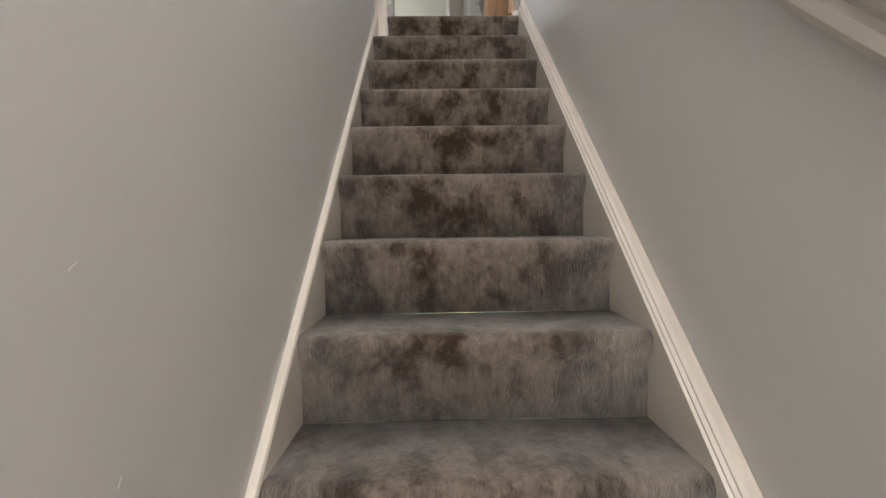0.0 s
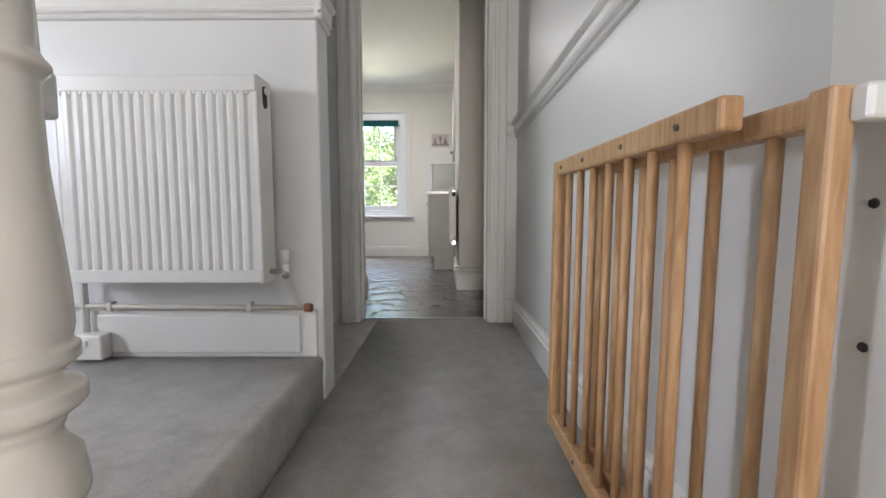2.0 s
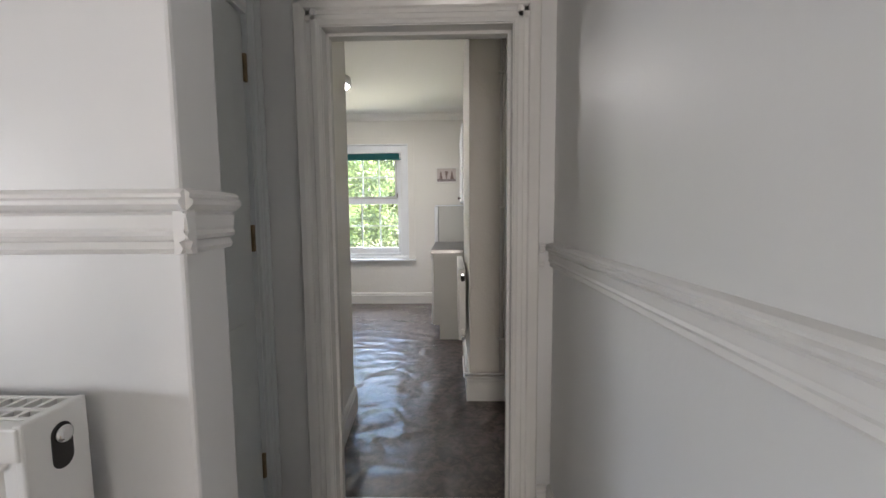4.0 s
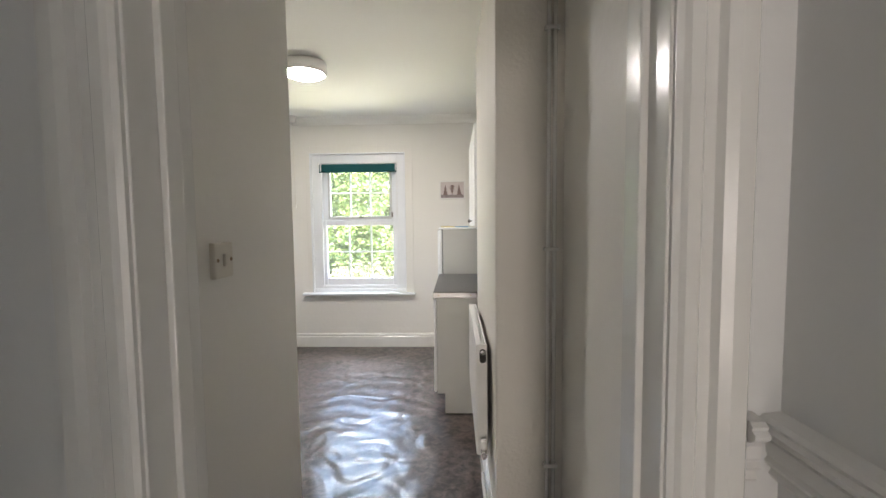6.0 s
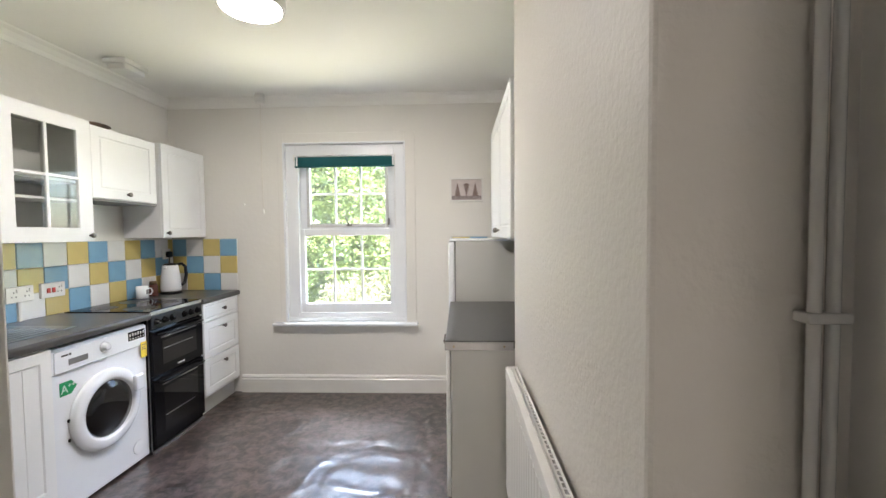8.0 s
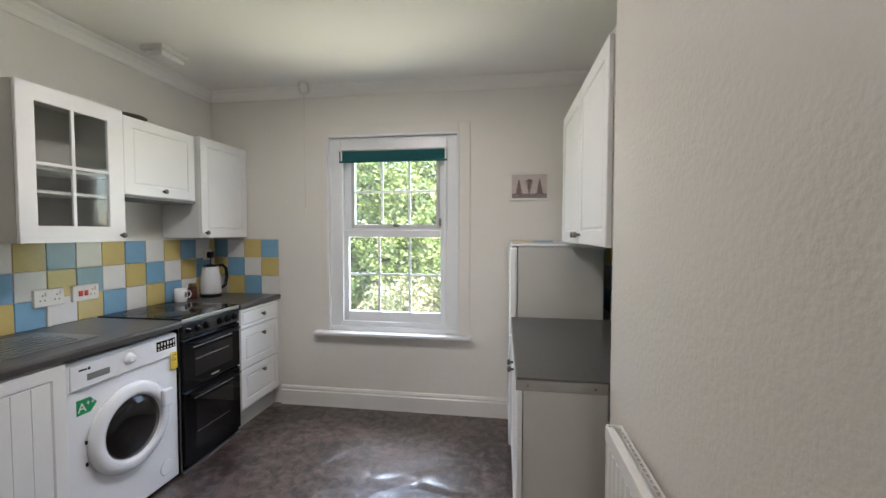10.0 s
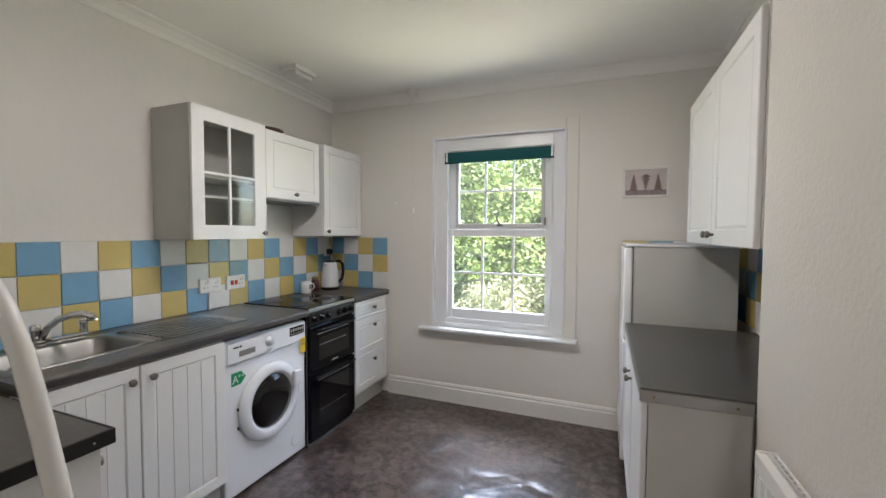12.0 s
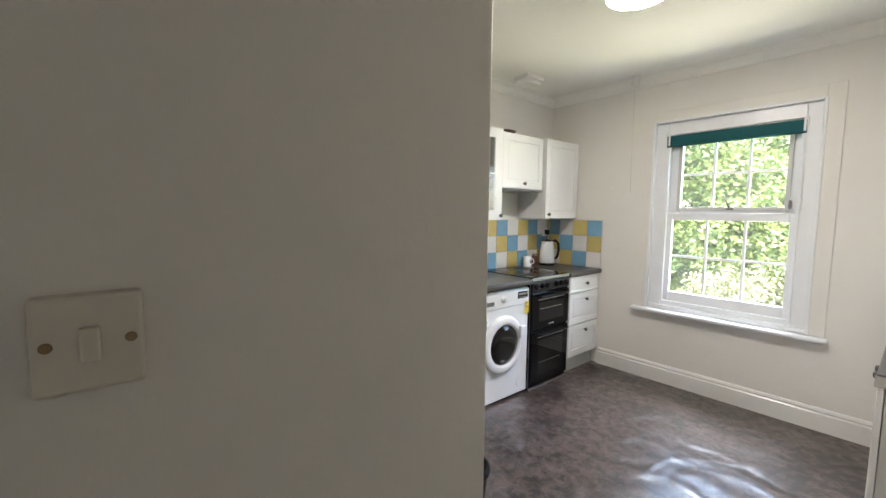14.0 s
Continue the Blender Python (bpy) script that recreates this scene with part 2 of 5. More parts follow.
def leaf(name, dark, light):
    """Leaves whose tone changes from leaf to leaf and from clump to clump."""
    n, l, p = nodes_of(name)
    g, co = n.new("ShaderNodeNewGeometry"), n.new("ShaderNodeTexCoord")
    clump = n.new("ShaderNodeTexNoise")
    clump.inputs["Scale"].default_value, clump.inputs["Detail"].default_value = 2.2, 3
    l.new(co.outputs["Object"], clump.inputs["Vector"])
    spread = n.new("ShaderNodeMapRange")
    for k, v in (("From Min", 0.36), ("From Max", 0.64), ("To Min", 0.0), ("To Max", 0.6)):
        spread.inputs[k].default_value = v
    l.new(clump.outputs["Fac"], spread.inputs["Value"])
    tone = n.new("ShaderNodeMath")
    tone.operation = "MULTIPLY_ADD"
    tone.inputs[1].default_value = 0.4
    l.new(g.outputs["Random Per Island"], tone.inputs[0])
    l.new(spread.outputs["Result"], tone.inputs[2])
    r = n.new("ShaderNodeValToRGB")
    r.color_ramp.elements[0].color, r.color_ramp.elements[1].color = (*dark, 1), (*light, 1)
    l.new(tone.outputs[0], r.inputs["Fac"])
    l.new(r.outputs["Color"], p.inputs["Base Color"])
    p.inputs["Roughness"].default_value = 0.45
    t = n.new("ShaderNodeBsdfTranslucent")
    l.new(r.outputs["Color"], t.inputs["Color"])
    mx = n.new("ShaderNodeMixShader")
    mx.inputs["Fac"].default_value = 0.28
    l.new(p.outputs["BSDF"], mx.inputs[1])
    l.new(t.outputs["BSDF"], mx.inputs[2])
    l.new(mx.outputs["Shader"], n["Material Output"].inputs["Surface"])


leaf("leaf_green", (0.018, 0.034, 0.007), (0.27, 0.36, 0.11))
leaf("leaf_pale", (0.045, 0.07, 0.02), (0.36, 0.36, 0.22))


def clear(name, tint, rough=0.0):
    """Thin clear glass: see-through, with a gloss that grows towards grazing."""
    n, l, p = nodes_of(name)
    t, gl, mx, lw = n.new("ShaderNodeBsdfTransparent"), n.new("ShaderNodeBsdfGlossy"), n.new("ShaderNodeMixShader"), n.new("ShaderNodeLayerWeight")
    t.inputs["Color"].default_value = (*tint, 1)
    gl.inputs["Roughness"].default_value = rough
    rise, gain = n.new("ShaderNodeMath"), n.new("ShaderNodeMath")
    rise.operation, gain.operation = "POWER", "MULTIPLY_ADD"
    rise.inputs[1].default_value = 4.0
    gain.inputs[1].default_value, gain.inputs[2].default_value = 0.5, 0.035
    l.new(lw.outputs["Facing"], rise.inputs[0])
    l.new(rise.outputs[0], gain.inputs[0])
    l.new(gain.outputs[0], mx.inputs["Fac"])
    l.new(t.outputs["BSDF"], mx.inputs[1])
    l.new(gl.outputs["BSDF"], mx.inputs[2])
    l.new(mx.outputs["Shader"], n["Material Output"].inputs["Surface"])


clear("pane_glass", (0.96, 0.98, 0.97))
# a little translucent white mixed into the panes to paint a pale haze
n, l = M["pane_glass"].node_tree.nodes, M["pane_glass"].node_tree.links
haze, veil = n.new("ShaderNodeBsdfTranslucent"), n.new("ShaderNodeMixShader")
veil.inputs["Fac"].default_value = 0.01
l.new(n["Material Output"].inputs["Surface"].links[0].from_socket, veil.inputs[1])
l.new(haze.outputs["BSDF"], veil.inputs[2])
l.new(veil.outputs["Shader"], n["Material Output"].inputs["Surface"])
clear("cabinet_glass", (0.94, 0.95, 0.93))


def glow(name, color, strength):
    n, l, p = nodes_of(name)
    p.inputs["Base Color"].default_value = (0.8, 0.8, 0.8, 1)
    p.inputs["Emission Color"].default_value = (*color, 1)
    p.inputs["Emission Strength"].default_value = strength


glow("lamp_diffuser", (1.0, 0.985, 0.955), 10.0)

# ---- mesh helpers ----


def box(bm, x0, x1, y0, y1, z0, z1, bevel=0.0, seg=2):
    verts = bmesh.ops.create_cube(bm, size=1.0)["verts"]
    sx, sy, sz = x1 - x0, y1 - y0, z1 - z0
    for v in verts:
        v.co = Vector((x0 + (v.co.x + 0.5) * sx, y0 + (v.co.y + 0.5) * sy, z0 + (v.co.z + 0.5) * sz))
    if bevel:
        edges = {e for v in verts for e in v.link_edges}
        bmesh.ops.bevel(bm, geom=list(edges), offset=min(bevel, 0.49 * min(abs(sx), abs(sy), abs(sz))), segments=seg, profile=0.5, affect="EDGES")
    return bm


def boxes(*rows, bevel=0.0):
    bm = bmesh.new()
    for r in rows:
        box(bm, *r, bevel=bevel)
    return bm


def lathe(bm, profile, seg=24, m=Matrix()):
    """Rings of (radius, height) about the z axis of m, closed at both ends."""
    rings = []
    for r, z in profile:
        rings.append([bm.verts.new(m @ Vector((r * math.cos(2 * math.pi * k / seg), r * math.sin(2 * math.pi * k / seg), z))) for k in range(seg)])
    for a, b in zip(rings, rings[1:]):
        for k in range(seg):
            f = bm.faces.new((a[k], a[(k + 1) % seg], b[(k + 1) % seg], b[k]))
            f.smooth = True
    bm.faces.new(rings[0][::-1])
    bm.faces.new(rings[-1])
    return bm


def tube(bm, pts, r, seg=10):
    pts = [Vector(p) for p in pts]
    rings, up = [], None
    for i, p in enumerate(pts):
        d = (pts[min(i + 1, len(pts) - 1)] - pts[max(i - 1, 0)]).normalized()
        side = d.orthogonal().normalized() if up is None else (up - d * up.dot(d)).normalized()
        up = side
        other = d.cross(side)
        rings.append([bm.verts.new(p + r * (math.cos(2 * math.pi * k / seg) * side + math.sin(2 * math.pi * k / seg) * other)) for k in range(seg)])
    for a, b in zip(rings, rings[1:]):
        for k in range(seg):
            f = bm.faces.new((a[k], a[(k + 1) % seg], b[(k + 1) % seg], b[k]))
            f.smooth = True
    bm.faces.new(rings[0][::-1])
    bm.faces.new(rings[-1])
    return bm


def extrude(bm, profile, axis, a, b, smooth=False, shear=0.0):
    """A closed profile swept along an axis: for x it is (y, z), for y (x, z), for z (x, y). shear: rise in z per metre along y."""
    put = {"x": lambda p, t: (t, p[0], p[1]), "y": lambda p, t: (p[0], t, p[1] + shear * (t - a)), "z": lambda p, t: (p[0], p[1], t)}[axis]
    ra = [bm.verts.new(put(p, a)) for p in profile]
    rb = [bm.verts.new(put(p, b)) for p in profile]
    k = len(profile)
    for i in range(k):
        f = bm.faces.new((ra[i], ra[(i + 1) % k], rb[(i + 1) % k], rb[i]))
        f.smooth = smooth
    bm.faces.new(ra[::-1])
    bm.faces.new(rb)
    bmesh.ops.recalc_face_normals(bm, faces=bm.faces)
    return bm


def arc(cx, cy, r, a0, a1, n=6):
    return [(cx + r * math.cos(radians(a0 + (a1 - a0) * i / n)), cy + r * math.sin(radians(a0 + (a1 - a0) * i / n))) for i in range(n + 1)]


def mesh_of(name, bm, mat):
    me = bpy.data.meshes.new(name)
    bmesh.ops.recalc_face_normals(bm, faces=bm.faces)
    bm.to_mesh(me)
    bm.free()
    me.materials.append(M[mat])
    return me


def part(name, bm, mat, parent, label=""):
    ob = new(name, mesh_of(name, bm, mat))
    ob.parent = parent
    return tagged(ob, label)


def thing(name, label, category, m=Matrix(), group="", kind=""):
    ob = new(name)
    ob.matrix_basis = m
    ob.empty_display_size = 0.1
    return tagged(ob, label, category, group, kind)


def solid(name, bm, mat, label="", category="", kind="structure", group=""):
    return tagged(new(name, mesh_of(name, bm, mat)), label, category, group, kind)


# ---- setting: walls, floors, ceilings ----
Y_WIN, X_LEFT, X_LAND, CEIL = 4.38, -2.40, 0.65, 2.55
WX0, WX1, WZ0, WZ1 = -1.38, -0.345, 0.622, 2.16

# kitchen
wall_north = solid("wall_north", boxes((-2.6, WX0, Y_WIN, 4.62, 0, 2.7), (WX1, 0.9, Y_WIN, 4.62, 0, 2.7), (WX0, WX1, Y_WIN, 4.62, 0, WZ0), (WX0, WX1, Y_WIN, 4.62, WZ1, 2.7)), "wall_cream", "cream painted plaster kitchen wall with the window", "wall")
wall_west = solid("wall_west", boxes((-2.6, X_LEFT, 1.03, Y_WIN, 0, 2.7)), "wall_cream", "cream painted plaster kitchen wall behind the units", "wall")
wall_south = solid("wall_south", boxes((X_LEFT, -0.49, 1.18, 1.328, 0, 2.7)), "wall_cream", "cream painted kitchen wall behind the breakfast worktop", "wall")
LEAN = -0.0654
lobby_wall_west = solid("wall_lobby_west", extrude(bmesh.new(), [(-0.49, 0.5), (-0.3155, 0.5), (-0.3695, 1.325), (-0.373, 1.33), (-0.49, 1.33)], "z", 0, 2.7), "wall_cream", "cream painted lobby wall with a light switch", "wall")
lobby_wall_east = solid("wall_lobby_east", boxes((0.63, 0.75, 0.5, 1.47, 0, 2.7)), "wall_cream", "cream painted lobby wall", "wall")
chimney_breast = solid("chimney_breast", box(bmesh.new(), 0.368, 0.75, 1.46, 2.76, 0, 2.7, 0.008), "lining_paper", "cream textured paper chimney breast with a radiator", "wall")
wall_east = solid("wall_east", boxes((0.68, 0.9, 2.76, Y_WIN, 0, 2.7)), "wall_cream", "cream painted alcove wall behind the fridge", "wall")
ceiling_kitchen = solid("ceiling_kitchen", boxes((-2.6, 0.9, 0.43, 4.62, CEIL, 2.72)), "ceiling_white", "white painted kitchen ceiling", "ceiling")
floor_kitchen = solid("floor_kitchen", boxes((-2.6, 0.9, 0.5, 4.62, -0.12, 0.0)), "vinyl_floor", "dark brown rippled vinyl floor with glossy patches", "floor")

# landing and stairwell
wall_landing_east = solid("wall_landing_east", boxes((X_LAND, 0.80, -5.5, 0.55, -2.6, 2.7)), "wall_white", "white painted landing and stair wall", "wall")
DX0, DX1, DTOP = -0.226, 0.489, 1.935
wall_door = solid("wall_door", boxes((-1.3, DX0 - 0.03, 0.43, 0.55, 0, 2.7), (DX1 + 0.03, X_LAND, 0.43, 0.55, 0, 2.7), (DX0 - 0.03, DX1 + 0.03, 0.43, 0.55, DTOP + 0.03, 2.7)), "wall_white", "white wall round the kitchen doorway", "wall")
wall_radiator = solid("wall_radiator", box(bmesh.new(), -1.6, -0.132, -0.565, -0.455, 0, 2.7, 0.006), "wall_white", "white painted landing wall with uneven plaster", "wall")
wall_recess = solid("wall_recess", boxes((-0.60, -0.48, -0.455, -0.40, 0, 2.7), (-0.60, -0.48, 0.39, 0.43, 0, 2.7), (-0.60, -0.48, -0.40, 0.39, 1.98, 2.7)), "wall_white", "white wall round a side door", "wall")
# unseen wall; its gap is added to let light onto the landing
wall_landing_west = solid("wall_landing_west", boxes((-2.5, -2.34, -4.0, -2.2, 0.149, 2.7), (-2.5, -2.34, -1.6, -0.455, 0.149, 2.7), (-2.5, -2.34, -2.2, -1.6, 0.149, 0.9), (-2.5, -2.34, -2.2, -1.6, 1.5, 2.7)), "wall_white", "white unseen landing wall, with an opening added for the lamp", "wall")
wall_landing_north = solid("wall_landing_north", boxes((-2.34, -1.6, -0.565, -0.455, 0, 2.7)), "wall_white", "white landing wall", "wall")
wall_landing_south = solid("wall_landing_south", boxes((-2.5, -0.13, -4.12, -4.0, 0.149, 2.7)), "wall_white", "white landing end wall", "wall")
wall_hall_end = solid("wall_hall_end", boxes((-0.13, 0.80, -5.62, -5.5, -2.6, 2.7)), "wall_white", "white hall end wall", "wall")
spandrel_wall = solid("wall_spandrel", boxes((-0.25, -0.125, -5.5, -1.545, -2.6, 0.09)), "wall_white", "white wall beside the stairs below the balustrade", "wall")
spandrel_upper = solid("wall_stair_west", boxes((-0.25, -0.125, -5.5, -3.95, 0.09, 2.7)), "wall_white", "white stair wall", "wall")
ceiling_landing = solid("ceiling_landing", boxes((-2.5, 0.80, -5.62, 0.43, 2.6, 2.72)), "ceiling_white", "white landing ceiling", "ceiling")
floor_hall = solid("floor_hall", boxes((-0.25, 0.8, -5.62, -3.0, -2.72, -2.6)), "carpet_landing", "grey carpeted hall floor", "floor")

# carpeted landing, upper landing with its rounded step edge
RISE, GOING = 0.186, 0.190
Y0 = -1.528


def nose(y, z, depth, drop, r=0.022, lap=0.022):
    """Profile (y, z) of a carpeted step: tread back to depth, rounded nose, riser down by drop."""
    front = y - lap
    pts = [(y + depth, z), (front + r, z)]
    pts += arc(front + r, z - r, r, 90, 180, 5)[1:]
    pts += [(front + 0.003, z - r - 0.02), (y, z - r - 0.05), (y, z - drop), (y + depth, z - drop)]
    return pts


landing_floor = solid("floor_landing", extrude(bmesh.new(), nose(Y0, 0.0, 0.5 - Y0, 0.19), "x", -0.135, X_LAND, True), "carpet_landing", "grey carpeted landing floor", "floor")
landing_floor.data.materials.append(M["carpet_stair"])
for f in landing_floor.data.polygons:
    f.material_index = 1 if f.normal.y < -0.25 else 0
bm = bmesh.new()
prof = [(-2.34, 0.149), (-0.16, 0.149)] + arc(-0.16, 0.125, 0.024, 90, 0, 5)[1:] + [(-0.14, 0.07), (-0.14, -0.02), (-2.34, -0.02)]
extrude(bm, prof, "y", -1.44, -0.566, True)
upper_floor = solid("floor_upper_landing", bm, "carpet_landing", "grey carpeted upper landing with a rounded step edge", "floor")
upper_floor_back = solid("floor_upper_back", boxes((-2.34, -0.252, -4.0, -1.44, -0.02, 0.149)), "carpet_landing", "grey carpeted upper landing", "floor")

recess_floor = solid("floor_recess", boxes((-0.60, -0.136, -0.56, 0.5, -0.12, -0.001)), "carpet_landing", "grey carpeted recess floor", "floor")
staircase = thing("staircase", "steep straight staircase with worn grey-brown carpet", "staircase", kind="structure")
for k in range(1, 14):
    y, z = Y0 - k * GOING, -k * RISE
    bm = bmesh.new()
    extrude(bm, nose(y, z, GOING - 0.001, RISE), "x", -0.109, 0.612, True)
    part("carpet_step", bm, "carpet_stair", staircase)


def slope_z(y):
    return (y - Y0) * RISE / GOING


def stair_string(name, x0, x1, top, steps):
    """A board following the pitch of the stairs; steps: (x, offset) of its moulded top."""
    bm = bmesh.new()
    ya, yb = Y0 - 13.2 * GOING, Y0 + 0.0
    lo = -0.26
    za = slope_z(ya)
    prof = [(x0, za + lo), (x1, za + lo), (x1, za + top)] + [(x, za + o) for x, o in steps] + [(x0, za + top + (steps[-1][1] - top if steps else 0))]
    extrude(bm, prof, "y", ya, yb, shear=RISE / GOING)
    return part(name, bm, "gloss_cream", staircase)


stair_string("string_board_east", X_LAND - 0.002, 0.611, 0.03, [(0.611, 0.036), (0.617, 0.039), (0.616, 0.046), (0.624, 0.049), (0.623, 0.056), (0.632, 0.059), (0.641, 0.067)])
stair_string("string_board_west", -0.126, -0.108, 0.014, [(-0.111, 0.021), (-0.118, 0.024)])
for y, z, a in ((-3.345, -1.114, 35), (-3.31, -1.32, 60)):
    bm = box(bmesh.new(), -0.0005, 0.0006, -0.005, 0.005, -0.0012, 0.0012)
    bm.transform(Matrix.Translation((-0.125, y, z)) @ Matrix.Rotation(radians(a), 4, "X"))
    part("paint_chip", bm, "rail_white", spandrel_wall)

# sloping dado on the stair wall
bm = bmesh.new()
extrude(bm, [(X_LAND, -0.14), (0.632, -0.135), (0.624, -0.12), (0.624, -0.1), (0.632, -0.09), (0.618, -0.075), (0.61, -0.05), (0.618, -0.03), (X_LAND, -0.02)], "y", -5.4, -2.26, shear=1.0)
for v in bm.verts:
    v.co.z += 0.213 - (-2.26 + 5.4)
stair_dado = solid("stair_dado_rail", bm, "gloss_cream", "cream painted dado rail sloping along the stairs", "dado rail")

DADO = [(0.0, 0.0), (0.01, 0.002), (0.014, 0.008), (0.01, 0.015), (0.008, 0.018), (0.017, 0.021), (0.02, 0.027), (0.016, 0.033), (0.018, 0.038), (0.02, 0.056), (0.016, 0.06), (0.026, 0.064), (0.034, 0.071), (0.035, 0.077), (0.028, 0.081), (0.03, 0.086), (0.024, 0.091), (0.0, 0.094)]
bm = extrude(bmesh.new(), [(X_LAND - d, 1.026 + h) for d, h in DADO], "y", -1.42, 0.43)
extrude(bm, [(0.43 - d, 1.026 + h) for d, h in DADO], "x", 0.592, X_LAND - 0.038)
solid("dado_rail_east", bm, "rail_white", "white painted moulded dado rail", "dado rail")
bm = extrude(bmesh.new(), [(-0.565 - d, 1.182 + h) for d, h in DADO], "x", -2.3, -0.132 + 0.02)
extrude(bm, [(-0.132 + d * 0.9, 1.182 + h) for d, h in DADO], "y", -0.585, -0.455)
solid("dado_rail_north", bm, "rail_white", "white painted moulded dado rail round a wall end", "dado rail")

SKIRT = [(0.0, 0.0), (0.02, 0.0), (0.02, 0.1), (0.013, 0.108), (0.016, 0.118), (0.009, 0.13), (0.0, 0.134)]


def skirting(name, runs, mat="gloss_white", k=1.0):
    bm = bmesh.new()
    for axis, at, sign, a, b, z in runs:
        extrude(bm, [(at + sign * d, z + h * k) for d, h in SKIRT], axis, a, b)
    return solid(name, bm, mat, "white painted moulded skirting board", "skirting board")


skirting("baseboard_landing", [("y", X_LAND, -1, -1.5, 0.43, 0), ("x", 0.43, -1, 0.592, X_LAND - 0.02, 0)])
skirting("baseboard_kitchen", [("x", Y_WIN, -1, -1.80, 0.06, 0), ("y", 0.368, -1, 1.46, 2.74, 0), ("x", 1.46, -1, 0.348, 0.63, 0), ("y", 0.63, -1, 0.56, 1.44, 0)], k=1.15)
bm = boxes((-1.174, -0.15, -0.583, -0.565, 0.149, 0.30), bevel=0.004)
box(bm, -0.84, -0.20, -0.589, -0.583, 0.165, 0.285, 0.004)
solid("baseboard_upper", bm, "gloss_white", "white panelled skirting board under the radiator", "skirting board")

bm = extrude(bmesh.new(), [(-0.335 + d, h * 1.15) for d, h in SKIRT], "y", 0.56, 1.33)
for v in bm.verts:
    v.co.x += LEAN * (v.co.y - 0.8)
solid("baseboard_lobby", bm, "gloss_white", "white painted moulded skirting board", "skirting board")

# coving
COVE = [(0.0, 0.0), (0.0, -0.075), (0.008, -0.07), (0.02, -0.045), (0.045, -0.02), (0.07, -0.008), (0.075, 0.0)]
bm = extrude(bmesh.new(), [(Y_WIN - d, CEIL + h) for d, h in COVE], "x", X_LEFT, 0.68)
extrude(bm, [(X_LEFT + d, CEIL + h) for d, h in COVE], "y", 1.328, Y_WIN)
extrude(bm, [(0.68 - d, CEIL + h) for d, h in COVE], "y", 2.76, Y_WIN)
solid("coving", bm, "ceiling_white", "cream painted plaster coving", "coving")

# kitchen doorway: lining and architraves
ARCH = [(0.0, 0.0), (0.0, 0.012), (0.008, 0.016), (0.014, 0.022), (0.03, 0.022), (0.036, 0.016), (0.05, 0.016), (0.056, 0.026), (0.07, 0.03), (0.09, 0.03), (0.097, 0.022), (0.1, 0.0)]
doorway = thing("door_1", "white gloss door lining with moulded architraves", "door frame", kind="structure")
part("lining", boxes((DX0 - 0.03, DX0, 0.425, 0.56, 0, DTOP), (DX1, DX1 + 0.03, 0.425, 0.56, 0, DTOP), (DX0 - 0.03, DX1 + 0.03, 0.425, 0.56, DTOP, DTOP + 0.03), bevel=0.002), "gloss_white", doorway)
part("stop", boxes((DX0, DX0 + 0.012, 0.48, 0.515, 0, DTOP), (DX1 - 0.012, DX1, 0.48, 0.515, 0, DTOP), (DX0, DX1, 0.48, 0.515, DTOP - 0.012, DTOP), bevel=0.002), "gloss_white", doorway)
for nm, x, sg in (("architrave_west", DX0 - 0.004, -1), ("architrave_east", DX1 + 0.004, 1)):
    part(nm, extrude(bmesh.new(), [(x + sg * d, 0.43 - h) for d, h in ARCH], "z", 0, DTOP + 0.1), "gloss_white", doorway)
part("architrave_head", extrude(bmesh.new(), [(0.43 - h, DTOP + 0.004 + d) for d, h in ARCH], "x", DX0 - 0.1, DX1 + 0.1), "gloss_white", doorway)
part("threshold", boxes((DX0, DX1, 0.488, 0.518, 0.0, 0.006), bevel=0.003), "steel", doorway, "worn metal threshold strip")

# side door in the recess, its white greyed in the colour for shade
side_door = thing("door_2", "closed white side door, greyed in colour for recess shade, with brass hinges", "door", kind="structure")
leafm = boxes((-0.545, -0.495, -0.375, 0.362, 0.005, 1.955), bevel=0.003)
part("door_leaf", leafm, "door_shaded_white", side_door)
for z0, z1 in ((0.2, 0.85), (1.0, 1.8)):
    part("door_panel", boxes((-0.497, -0.489, -0.28, -0.04, z0, z1), (-0.497, -0.489, 0.03, 0.27, z0, z1), bevel=0.004), "door_shaded_white", side_door)
part("lining", boxes((-0.60, -0.48, -0.40, -0.378, 0, 1.98), (-0.60, -0.48, 0.368, 0.39, 0, 1.98), (-0.60, -0.48, -0.378, 0.368, 1.958, 1.98)), "door_shaded_white", side_door)
part("architrave", extrude(bmesh.new(), [(-0.48 + h, 0.374 + d * 0.5) for d, h in ARCH], "z", 0, 2.06), "door_shaded_white", side_door)
for z in (0.2, 1.1, 1.72):
    part("hinge", boxes((-0.497, -0.484, 0.356, 0.372, z, z + 0.1), bevel=0.002), "brass_old", side_door, "old brass hinge")

# ---- landing things ----
balustrade = thing("balustrade", "cream gloss turned balustrade along the stairwell", "balustrade")


def turned(bm, x, y, base, half, z_block, prof, top, ease=0.009):
    box(bm, x - half, x + half, y - half, y + half, base, z_block, ease, 3)
    lathe(bm, [(half * 0.9, z_block - 0.006)] + prof + [(0.012, top)], 20, Matrix.Translation((x, y, 0)))
    return bm


def smooth_profile(keys, n=6):
    out = []
    for (r0, z0), (r1, z1) in zip(keys, keys[1:]):
        for i in range(n):
            t = i / n
            u = t * t * (3 - 2 * t)
            out.append((r0 + (r1 - r0) * u, z0 + (z1 - z0) * t))
    return out + [keys[-1]]


